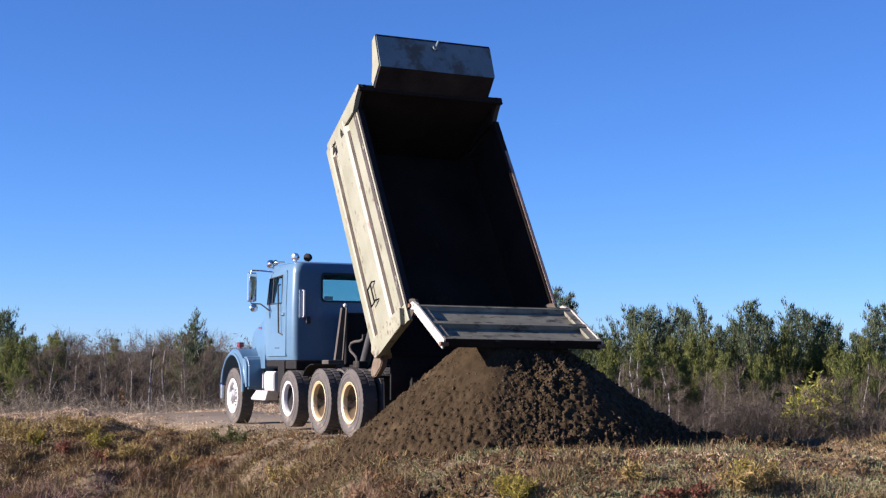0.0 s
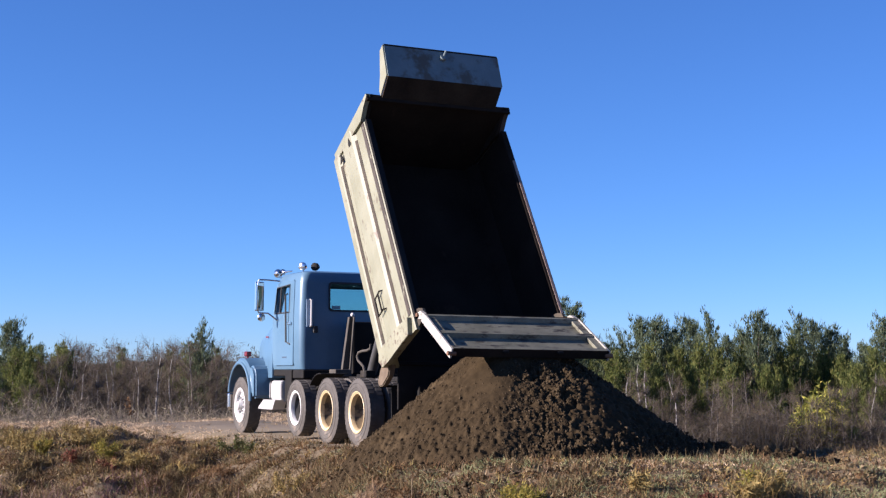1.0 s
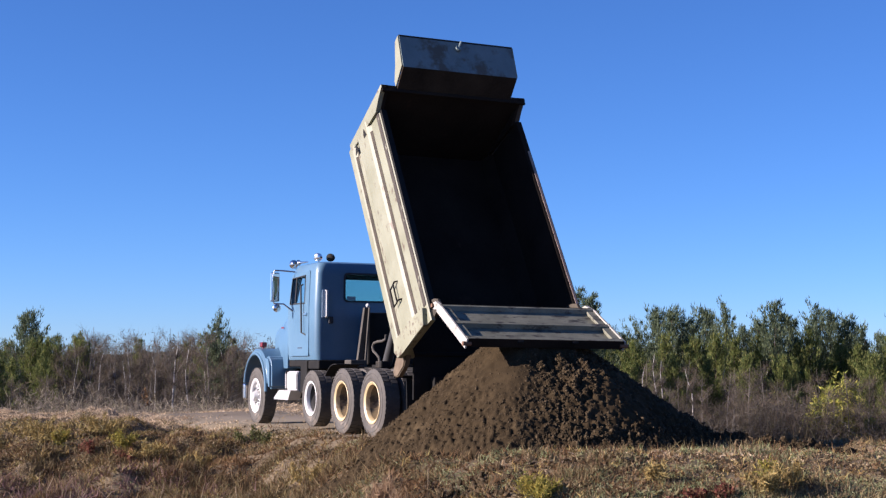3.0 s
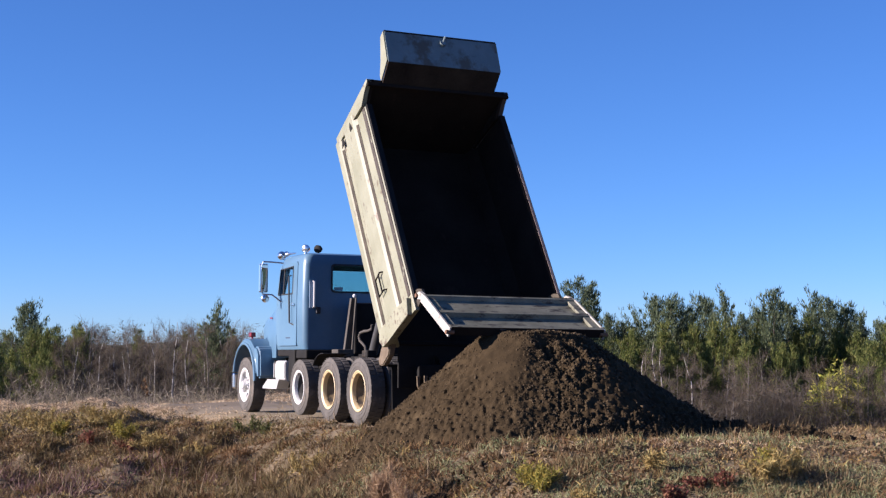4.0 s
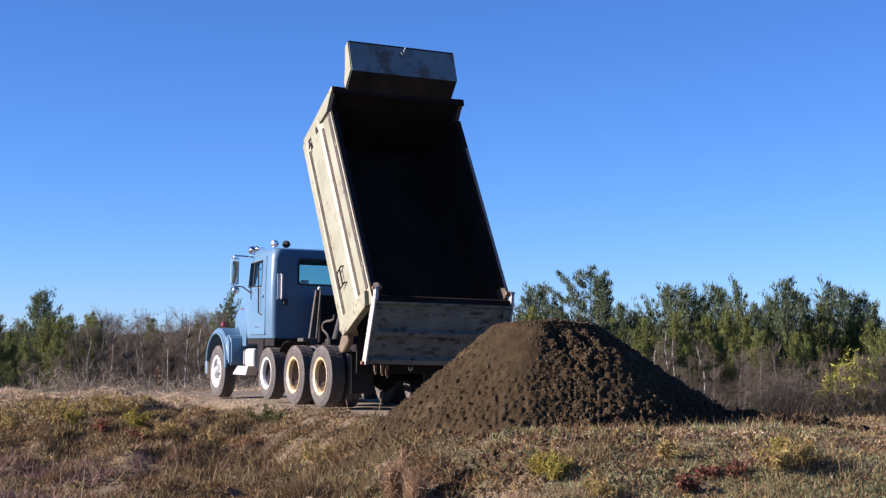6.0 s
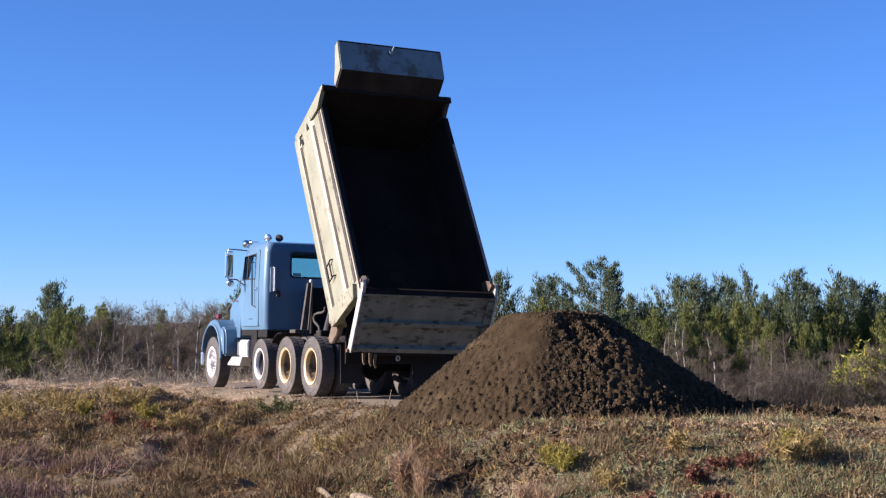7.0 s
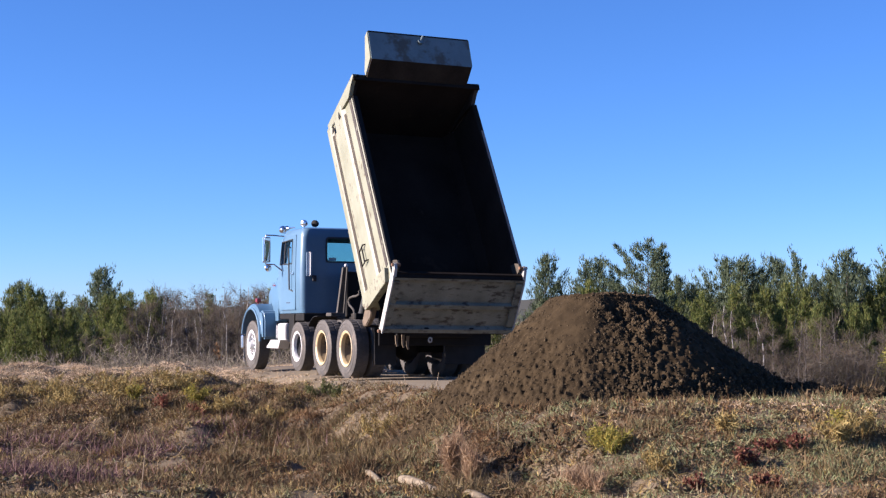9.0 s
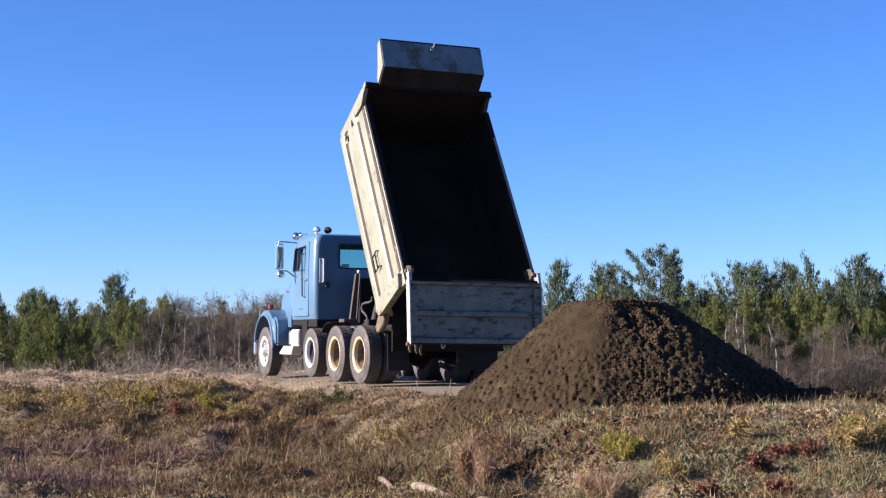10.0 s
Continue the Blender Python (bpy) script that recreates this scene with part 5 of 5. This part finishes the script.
WOOD = leafy("far_wood", [(0.037, 0.044, 0.015), (0.065, 0.055, 0.029), (0.102, 0.073, 0.044), (0.059, 0.073, 0.022), (0.124, 0.095, 0.059)])
for name, n, t0, t1, high, material, label in (("far_wood", 3000, -0.46, 0.06, 5.6, WOOD, "dense mixed autumn wood behind the birches"), ("far_pines", 2300, 0.02, 0.37, 5.9, NEEDLES, "dense dark pine wood behind the young pines")):
    q = band(n, 84, 104, t0, t1)
    top = high * rng.uniform(0.3, 1.0, n) * (0.85 + 0.2 * hills(q[:, 0], q[:, 1], 3.0, 9))
    c = np.repeat(q, 48, 0)
    c[:, 2] += np.repeat(top, 48) * rng.uniform(0.03, 1, len(c)) ** 1.25
    c[:, :2] += rng.normal(size=(len(c), 2)) * 0.4
    v, f = blades(c, (0, 0, 0.3), 0.8, rng.uniform(0.14, 0.3, len(c)), rng.uniform(0.04, 0.075, len(c)), rng)
    tagged(raw(name, v, f, material), label, "wood", kind="stuff")
xs = np.linspace(-420, 420, 120)
ridge_v = np.concatenate([np.stack([xs, 600 + 0 * xs, -6 + 0 * xs], -1), np.stack([xs, 640 + 0 * xs, 5.0 + 1.6 * np.sin(xs * 0.016 + 1.2) + 0.5 * np.sin(xs * 0.09) + 0.3 * np.sin(xs * 0.31)], -1)])
i = np.arange(119)
ridge = raw("backdrop_ridge", ridge_v, np.stack([i, i + 1, i + 121, i + 120], -1), surf("far_hill", (0.03, 0.04, 0.035), (0.06, 0.06, 0.05), 0.05, 0.95, 0, 0, 2.0))
tagged(ridge, "low wooded hill far behind the trees", "hill", kind="structure")

# shrubs that stand out
def shrub(name, x, y, r, h, material, n, label, category="shrub", lean=0.75, blade=0.09, width=0.02, seed=0, stems=None):
    """A bush out of stems and many small leaves in an uneven dome."""
    g = np.random.RandomState(seed + int(abs(x * 31) + abs(y * 17)))
    z = on_ground(x, y)
    ob = new(name)
    ob.matrix_basis = pose(x, y, z)
    bm = bmesh.new()
    pts = []
    for i in range(max(5, n // 90)):
        a, t = g.uniform(0, 6.28), g.uniform(0.1, 1) ** 0.6
        tip = Vector((math.cos(a) * r * t, math.sin(a) * r * t, h * (1.05 - 0.55 * t * t) * g.uniform(0.7, 1.1)))
        rod(bm, (tip.x * 0.2, tip.y * 0.2, -0.05), tip, 0.006 * max(1, h), 4, 0.002)
        pts += [np.array(tip) * u for u in g.uniform(0.35, 1.02, 90)]
    part("stalk", bm, stems or TWIG, ob)["kind"] = "stuff"
    pts = np.array(pts)[: max(n, 90)] + g.normal(size=(min(len(pts), max(n, 90)), 3)) * 0.05 * max(0.5, r)
    v, f = blades(pts, (0, 0, 0.5), lean, g.uniform(0.5, 1.0, len(pts)) * blade, width, g)
    raw("leaves", v, f, material, ob)
    return tagged(ob, label, category)


LEAF_OLIVE = leafy("olive_weed", [(0.127, 0.152, 0.065), (0.173, 0.194, 0.085), (0.226, 0.239, 0.118), (0.266, 0.286, 0.159)], 0.8, 0.12)
LEAF_LIME = leafy("lime_leaves", [(0.145, 0.175, 0.031), (0.246, 0.267, 0.046), (0.369, 0.360, 0.067), (0.425, 0.372, 0.083)])
LEAF_GOLD = leafy("golden_weed", [(0.205, 0.138, 0.045), (0.272, 0.192, 0.060), (0.305, 0.240, 0.092), (0.214, 0.185, 0.070)], 0.8, 0.12)
LEAF_RED = leafy("crimson_leaves", [(0.092, 0.022, 0.021), (0.138, 0.046, 0.035), (0.206, 0.101, 0.054), (0.165, 0.116, 0.062)])
LEAF_DARK = leafy("dark_green_leaves", [(0.052, 0.065, 0.0215), (0.086, 0.099, 0.030), (0.138, 0.129, 0.052)])
LEAF_PURPLE = leafy("purple_brown_twigs", [(0.105, 0.059, 0.064), (0.143, 0.081, 0.079), (0.185, 0.112, 0.102), (0.235, 0.157, 0.131)], 0.8, 0.12)
LEAF_RUST = leafy("rust_brown_stalks", [(0.081, 0.045, 0.020), (0.125, 0.068, 0.028), (0.167, 0.099, 0.044), (0.103, 0.064, 0.036)], 0.8, 0.12)
STALK = leafy("pale_stalks", [(0.172, 0.112, 0.060), (0.258, 0.172, 0.095)])
LEAF_PINK = leafy("buff_pink_plumes", [(0.219, 0.138, 0.080), (0.292, 0.194, 0.114), (0.336, 0.247, 0.146)])
for x, d, r, h, n in ((14.75, 61, 1.35, 3.6, 10000), (13.94, 61.5, 0.8, 2.4, 2300), (15.53, 61.3, 0.9, 2.8, 2600), (16.14, 61.2, 0.65, 2.1, 1300)):
    shrub("sapling", x, d, r, h, LEAF_LIME, n, "yellow-green sapling before the dark pines", "sapling", blade=0.27, width=0.09)
for x, y, r, h, n in ((0.79, 16.75, 0.3, 0.3, 1500), (-5.64, 25.2, 0.3, 0.34, 900), (-6.82, 25.6, 0.3, 0.3, 700), (3.3, 16.85, 0.16, 0.4, 500)):
    shrub("weed", x, y, r, h, LEAF_YELLOW, n, "yellow-green weed on the grassy bank", "weed", blade=0.08, width=0.014)
for x, y, r, h, n in ((3.25, 16.6, 0.28, 0.34, 900), (3.6, 16.9, 0.3, 0.34, 700), (-4.2, 24.3, 0.35, 0.3, 700), (-7.5, 26.6, 0.7, 0.42, 1700), (-7.0, 25.9, 0.5, 0.35, 1000), (-8.6, 26.6, 0.6, 0.38, 1100), (-2.2, 21.4, 0.4, 0.32, 700), (-6.2, 26.1, 0.5, 0.36, 900), (-5.1, 24.6, 0.45, 0.3, 900), (-8.1, 25.8, 0.6, 0.36, 1100), (-9.4, 26.5, 0.6, 0.36, 900), (1.2, 15.9, 0.25, 0.25, 500), (2.1, 17.2, 0.25, 0.22, 500)):
    shrub("weed", x, y, r, h, LEAF_GOLD, n, "golden yellow autumn weed on the bank", "weed", blade=0.1, width=0.014)
for x, y, r, h, n in ((2.15, 16.05, 0.16, 0.2, 420), (2.69, 16.6, 0.26, 0.14, 360), (2.45, 16.5, 0.2, 0.12, 270), (1.61, 15.0, 0.2, 0.14, 270), (2.26, 15.3, 0.22, 0.12, 270), (-6.14, 25.1, 0.35, 0.24, 500), (-5.4, 24.7, 0.3, 0.22, 360)):
    shrub("bramble", x, y, r, h, LEAF_RED, n, "low bramble with crimson autumn leaves", "bramble", blade=0.06, width=0.03)
shrub("sapling", -7.4, 36.0, 0.28, 0.75, LEAF_RUST, 120, "small sapling with rust-brown leaves at the plateau's edge", "sapling", blade=0.07, width=0.03)
shrub("bush", -3.62, 25.6, 0.28, 0.32, LEAF_DARK, 500, "small dark green bush at the top of the bank", blade=0.07, width=0.02)
shrub("bush", -3.35, 25.3, 0.22, 0.26, LEAF_DARK, 300, "small dark green bush at the top of the bank", blade=0.07, width=0.02)
for x, y, r, h, n in ((-0.94, 17.4, 0.2, 0.6, 1100), (-0.78, 17.1, 0.18, 0.5, 700), (0.55, 15.6, 0.45, 0.2, 900)):
    shrub("plume_grass", x, y, r, h, LEAF_PINK, n, "buff pink tuft of dry plume grass", "grass tuft", lean=0.35, blade=0.2, width=0.01, stems=STALK)


# ---- grass and weeds beyond counting ----
def cover(name, n, material, length, width, spread, where, label, seed, droop=0.0, region=(-11, 7.5, 13.5, 31), rise=0.6, clump=0.07, bare=0.85):
    """Tufts: small domes of blades that lean outwards from the middle of each."""
    g = np.random.RandomState(seed)
    m = n // 10
    x, y = g.uniform(region[0], region[1], m), g.uniform(region[2], region[3], m)
    keep = (np.abs(x) < 0.45 * y) & (g.uniform(size=m) < where(x, y)) & (pile_z(x, y) < ground_z(x, y) + 0.03) & (g.uniform(size=m) > bare * flat_top(x, y))
    x, y = x[keep], y[keep]
    tall = g.uniform(0.5, 1.4, len(x)) * (0.8 + 0.35 * hills(x, y, 0.5, 15))
    lean = g.normal(size=(len(x), 3)) * 0.25
    x, y, tall, lean = (np.repeat(q, 10, 0) for q in (x, y, tall, lean))
    a, r = g.uniform(0, 6.283, len(x)), np.sqrt(g.uniform(size=len(x)))
    ox, oy = np.cos(a) * r, np.sin(a) * r
    size = clump * (0.6 + 0.6 * tall)
    x, y = x + ox * size, y + oy * size
    hump = (1 - r * r) * size * 0.9
    c = np.stack([x, y, ground_z(x, y) - 0.01 + hump * g.uniform(0.2, 1.0, len(x))], -1)
    up = lean + np.stack([ox * 0.7, oy * 0.7, np.full(len(x), rise)], -1)
    v, f = blades(c, up, spread, g.uniform(length[0], length[1], len(c)) * tall, g.uniform(width[0], width[1], len(c)), g, droop)
    return tagged(raw(name, v, f, material), label, "grass", kind="stuff")


def patch(x, y, k):
    """Uneven patches, a few steps across and smaller."""
    a = hills(x, y, 1.1, k + 3) + 0.9 * hills(x, y, 0.45, k + 5) + 0.6 * hills(x, y, 0.2, k + 7)
    return np.clip(0.45 + 0.9 * a, 0.0, 1.0)


def purple(x, y):
    return np.clip(near(x, y, -7.3, 23.0, 1.9, 0.7) + near(x, y, -5.3, 22.4, 0.9, 0.7) + near(x, y, -6.3, 18.2, 1.3, 0.7), 0, 1)


def on_track(x, y):
    return np.exp(-((track_off(x, y) + 0.3) / 2.1) ** 4) * step01(y, 21.5, 22.5) * (1 - step01(y, 35, 37))


def near(x, y, cx, cy, rx, ry):
    return np.exp(-((x - cx) / rx) ** 2 - ((y - cy) / ry) ** 2)


STRAW = leafy("straw_grass", [(0.177, 0.128, 0.064), (0.221, 0.161, 0.084), (0.279, 0.208, 0.111), (0.342, 0.268, 0.159), (0.240, 0.185, 0.084)], 0.8, 0.12)
cover("dry_grass", 1050000, STRAW, (0.04, 0.12), (0.006, 0.012), 1.1, lambda x, y: (0.9 - 0.85 * on_track(x, y)) * (0.25 + 0.75 * patch(x, y, 1)) * (1 - 0.6 * purple(x, y)) * (1 - 0.85 * near(x, y, -3.2, 20.6, 2.1, 2.0)) * (1 - 0.75 * near(x, y, -1.8, 19.6, 1.5, 2.6)) * (1 - 0.45 * near(x, y, 1.8, 17.2, 3.0, 2.6)), "dry straw-coloured grass over the bank", 61, 0.15, (-14, 7.5, 12.2, 38), 0.4)
cover("green_grass", 1300000, LEAF_OLIVE, (0.04, 0.11), (0.006, 0.012), 1.1, lambda x, y: patch(x, y, 2) * np.clip(0.1 + 1.5 * near(x, y, 1.8, 17.2, 3.0, 2.6) + 1.0 * near(x, y, 3.2, 14.3, 2.0, 2.2), 0, 1) * (1 - on_track(x, y)), "grey-green weeds and grass before the heap", 62)
cover("rust_weeds", 950000, LEAF_RUST, (0.05, 0.15), (0.006, 0.014), 0.5, lambda x, y: (0.2 + 0.8 * patch(x, y, 3)) * np.clip(0.25 + 1.6 * near(x, y, -3.4, 20.8, 1.9, 1.5) + 1.6 * near(x, y, -2.1, 20.0, 1.7, 3.0) + 1.0 * near(x, y, -4.45, 22.7, 0.9, 0.5) + 0.9 * near(x, y, -6.5, 25.0, 3.5, 1.6) + 0.35 * near(x, y, 2.2, 17.2, 1.6, 1.0), 0, 1) * (1 - on_track(x, y)), "rust-brown dead weed stalks", 63)
cover("purple_weeds", 500000, LEAF_PURPLE, (0.08, 0.3), (0.008, 0.018), 0.9, lambda x, y: np.clip((0.2 + 1.2 * patch(x, y, 9)) * purple(x, y), 0, 1) * (y < 24), "purple-brown dead brush on the flat", 64)
cover("gold_weeds", 600000, LEAF_GOLD, (0.05, 0.15), (0.008, 0.018), 0.8, lambda x, y: patch(x, y, 4) * np.clip(0.16 + 1.3 * near(x, y, -7.6, 26.0, 3.0, 1.6) + 0.3 * near(x, y, -4.5, 22.8, 1.6, 1.2) + 0.25 * near(x, y, 3.4, 16.8, 0.8, 0.8) + 0.2 * near(x, y, -1.6, 19.5, 1.0, 1.2), 0, 1) * (1 - on_track(x, y)), "golden weeds along the bank", 65)
BUFF = leafy("pale_dry_grass", [(0.376, 0.282, 0.176), (0.448, 0.342, 0.225), (0.509, 0.411, 0.286)], 0.8, 0.12)
cover("pale_grass", 1300000, BUFF, (0.03, 0.09), (0.007, 0.016), 0.9, lambda x, y: np.clip((0.4 + 0.6 * patch(x, y, 5)) * (0.5 * flat_top(x, y) + 1.0 * near(x, y, -8, 31.0, 6, 3.0) + 1.2 * near(x, y, -6.4, 28.2, 3.6, 1.1) + 0.7 * near(x, y, 3.8, 18.6, 2.6, 0.6) + 0.35 * near(x, y, -4.2, 25.6, 1.8, 0.8) + 1.4 * near(x, y, -8.2, 24.6, 1.8, 0.5) + 0.9 * near(x, y, -5.8, 19.4, 1.4, 0.7)) * (1 - on_track(x, y)), 0, 1), "pale bleached grass along the plateau's edge", 66, 0.2, (-18, 8, 14, 40), bare=0.0)

LITTER = leafy("leaf_litter", [(0.090, 0.067, 0.038), (0.116, 0.083, 0.043), (0.154, 0.109, 0.058), (0.124, 0.113, 0.053), (0.222, 0.174, 0.105), (0.146, 0.089, 0.053)], 0.8, 0.12)
cover("leaf_litter", 330000, LITTER, (0.03, 0.08), (0.025, 0.05), 1.5, lambda x, y: patch(x, y, 6) * (1 - on_track(x, y)), "small dead and olive leaves among the grass", 67)

BROWN = leafy("dead_brown_weeds", [(0.084, 0.062, 0.030), (0.112, 0.082, 0.040), (0.153, 0.109, 0.052), (0.130, 0.109, 0.049), (0.216, 0.156, 0.081)], 0.8, 0.12)
cover("dead_weeds", 1100000, BROWN, (0.1, 0.26), (0.007, 0.014), 0.75, lambda x, y: np.clip(patch(x, y, 8) - 0.35, 0, 1) * np.clip(0.12 + 1.5 * near(x, y, -2.9, 20.8, 2.6, 3.2) + 0.7 * near(x, y, -6.8, 25.5, 2.6, 2.0) + 0.6 * near(x, y, 0.9, 17.0, 3.5, 1.6), 0, 1) * (1 - on_track(x, y)), "clumps of dead brown weeds on the bank", 68)
DEAD = surf("dead_stalk", (0.2, 0.15, 0.09), (0.36, 0.28, 0.18), 5.0, 0.9, 0, 0.1)

# ---- fallen wood and spilled soil ----
def log(points, radii, label):
    bm = trunk_mesh(points, radii, 10)
    return tagged(part("log", bm, PEELED, None, smooth=True), label, "log")


def along(x0, y0, x1, y1, r, n=6):
    out = []
    for i in range(n):
        t = i / (n - 1)
        x, y = x0 + (x1 - x0) * t, y0 + (y1 - y0) * t
        out.append((x, y, on_ground(x0, y0, r) * (1 - t) + on_ground(x1, y1, r) * t + 0.012 * math.sin(5 * t)))
    return out


log(along(-1.5, 17.1, -1.04, 16.3, 0.05), [0.05, 0.06, 0.056, 0.06, 0.054, 0.048], "pale peeled log lying in the dry grass")
log(along(-0.72, 15.95, -0.4, 15.6, 0.045), [0.044, 0.05, 0.048, 0.05, 0.046, 0.04], "short pale log lying in the dry grass")
log(along(-1.98, 17.9, -1.75, 17.5, 0.03), [0.03, 0.036, 0.034, 0.036, 0.03, 0.025], "thin grey branch lying in the grass")
STICKS = ((-4.1, 15.7, 0.06, 0.5), (-0.45, 18.4, 0.0, 0.26), (-9.0, 27.3, 0.03, 0.5), (-5.44, 22.0, -0.2, 0.3), (-5.3, 21.9, 0.25, 0.26), (-5.6, 21.8, 0.22, 0.3), (-5.1, 22.2, -0.25, 0.22), (-7.32, 22.1, -0.22, 0.3), (-7.1, 22.0, 0.25, 0.24), (-7.3, 21.7, 0.28, 0.16),
          (-6.2, 22.4, 0.18, 0.35), (-4.3, 21.4, 0.1, 0.34), (-3.7, 21.3, 0.08, 0.3), (-3.1, 21.0, -0.05, 0.32), (-5.9, 18.2, 0.2, 0.18), (-6.1, 18.0, -0.15, 0.22), (-1.6, 24.6, 0.05, 0.22), (-2.1, 24.9, -0.04, 0.2), (-6.0, 28.8, 0.2, 0.16), (-5.7, 28.9, -0.18, 0.2))
for x, y, dx, dz in STICKS:
    z = on_ground(x, y)
    st = part("stick", rod(bmesh.new(), (x, y, z - 0.05), (x + dx, y, z + dz), 0.006, 6, 0.004), DEAD)
    tagged(st, "bleached dead stalk standing in the weeds", "stick", "dead stalks on the bank")
z = on_ground(14.3, 57)
bm = trunk_mesh([(14.7, 57, z - 0.05), (14.95, 57, z + 0.3), (15.2, 57, z + 0.7), (15.55, 57, z + 1.25)], [0.035, 0.03, 0.024, 0.012], 6)
for a, b in (((14.75, 57, z), (14.25, 57, z + 0.5)), ((15.15, 57, z + 0.62), (15.15, 57, z + 1.1)), ((14.5, 57, z + 0.25), (14.35, 57, z + 0.75))):
    rod(bm, a, b, 0.018, 6, 0.008)
fallen = part("fallen_birch", bm, BIRCH)
tagged(fallen, "pale birch stem leaning over in the brush", "birch stem")
g = np.random.RandomState(71)
cx, cy = 0.02 + g.normal(size=900) * 0.28, 17.9 + g.normal(size=900) * 0.3
sp = clods("spilled_soil", np.stack([cx, cy, ground_z(cx, cy) + 0.01], -1), 0.015 + 0.06 * g.uniform(size=900) ** 3, CLOD, 72)
tagged(sp, "spilled clods of soil on the bank below the heap", "soil", kind="stuff")
cx = g.uniform(3.2, 5.4, 500)
cy = 21.2 - 0.25 * (cx - 3) + g.normal(size=500) * 0.2
sp = clods("soil_lumps", np.stack([cx, cy, ground_z(cx, cy) + 0.03], -1), 0.03 + 0.1 * g.uniform(size=500) ** 3, CLOD, 73)
tagged(sp, "row of dark soil lumps trailing from the heap", "soil", kind="stuff")

for x, y, r in ((4.25, 20.75, 0.15), (4.55, 20.7, 0.12), (4.75, 20.6, 0.1), (5.15, 20.55, 0.11), (5.3, 20.6, 0.08)):
    bm = bmesh.new()
    bmesh.ops.create_icosphere(bm, subdivisions=3, radius=r)
    for w in bm.verts:
        n = w.co.normalized()
        w.co *= 1 + 0.22 * math.sin(7 * n.x + 40 * x) * math.sin(6 * n.y + 30 * x) + 0.14 * math.sin(17 * n.z + 9 * n.x) + 0.08 * math.sin(29 * n.y + 23 * n.z)
        w.co.z *= 0.8
    ob = part("soil_lump", bm, SOIL, None)
    ob.matrix_basis = pose(x, y, on_ground(x, y, r * 0.45))
    tagged(ob, "large dark lump of soil rolled off the heap", "soil lump", "large lumps beyond the heap")


# ---- what moves ----
# seconds, way gone (0 to 1), metres aside, degrees of heading, of lean and of bed lift, metres of lift on the springs
DRIVE = [(0.0, 0.0, 0, 0, 0, 0, 0), (1.5, 0.0, -0.01, 0.02, 0, -0.05, 0), (2.7, 0.003, -0.01, 0.03, 0.06, 0, 0), (3.2, 0.015, 0, 0.04, 0.1, 0, 0), (4.0, 0.127, 0.002, 0.06, 0.23, -0.03, 0),
         (4.5, 0.232, 0.015, 0.25, 0.65, 0.25, 0), (5.0, 0.367, 0.002, 0.12, 0.1, 0.2, 0), (5.5, 0.5, 0.016, 0.33, 0.5, 0.44, 0), (6.2, 0.66, 0.05, 0.28, 0.35, 0.5, -0.008), (7.0, 0.814, 0.077, 0.2, 0.28, 0.65, -0.015),
         (7.5, 0.881, 0.084, 0.2, 0.38, 0.93, -0.02), (8.0, 0.929, 0.086, 0.07, 0.1, 0.8, -0.017), (8.5, 0.957, 0.08, 0.06, 0.14, 0.98, -0.015), (9.0, 0.979, 0.044, -0.1, -0.2, 0.45, -0.007), (9.5, 0.992, 0.016, 0.18, 0.1, 0.48, -0.008), (10.0, 1.0, 0, 0, 0, 0, 0)]
GATE_SWING = [(0.0, 61), (2.7, 61), (3.4, 62), (3.8, 63), (4.0, 61.5), (4.2, 57.6), (4.4, 46.5), (4.6, 35.5), (4.8, 21), (5.0, 1), (5.2, -19), (5.4, -35), (5.5, -36), (5.7, -34), (5.9, -26), (6.1, -10), (6.3, 3),
              (6.5, 7), (6.65, 3), (6.8, -6), (7.0, -25), (7.2, -34), (7.3, -35.5), (7.4, -35), (7.6, -27), (7.8, -11), (8.0, 0), (8.2, 5), (8.4, 2.5), (8.6, -8), (8.8, -21), (9.0, -28.5), (9.1, -30), (9.2, -29.8), (9.4, -25.5), (9.6, -15.5), (9.8, -2), (10.0, 5)]


def truck_pose(k, aside=0, turn=0, lean=0, lift=0):
    """The truck's place on its short straight drive: k from 0 to 1."""
    m = pose(-0.374 - 1.966 * k, 23.994 + 3.84 * k, 0.024 * k + lift, 0, 0, 115.391 + 1.91 * k + turn) @ pose(0, 0, 0, 0, 0.185 + 0.146 * k, 0) @ pose(0, 0, 0, 0.259 + 0.682 * k + lean)
    return m @ pose(0, aside, 0)


def motions():
    walk(truck, [(t, truck_pose(k, a, h, r, z)) for t, k, a, h, r, b, z in DRIVE])
    walk(bed, [(t, pose(-1.099, 0, 1.223) @ pose(0, 0, 0, 0.53) @ pose(0, 0, 0, 0, -57.414 - 0.131 * k - b)) for t, k, a, h, r, b, z in DRIVE])
    walk(gate, [(t, pose(-2.385, 0, 1.94, 0.5, a, 0)) for t, a in GATE_SWING])
    fine = [(t / 5, float(np.interp(t / 5, [q[0] for q in DRIVE], [q[1] for q in DRIVE]))) for t in range(51)]
    for w in WHEELS:
        x, y, z = w.location
        walk(w, [(t, pose(x, y, z, 0, math.degrees(4.31 * k / z), 0)) for t, k in fine])


motions()
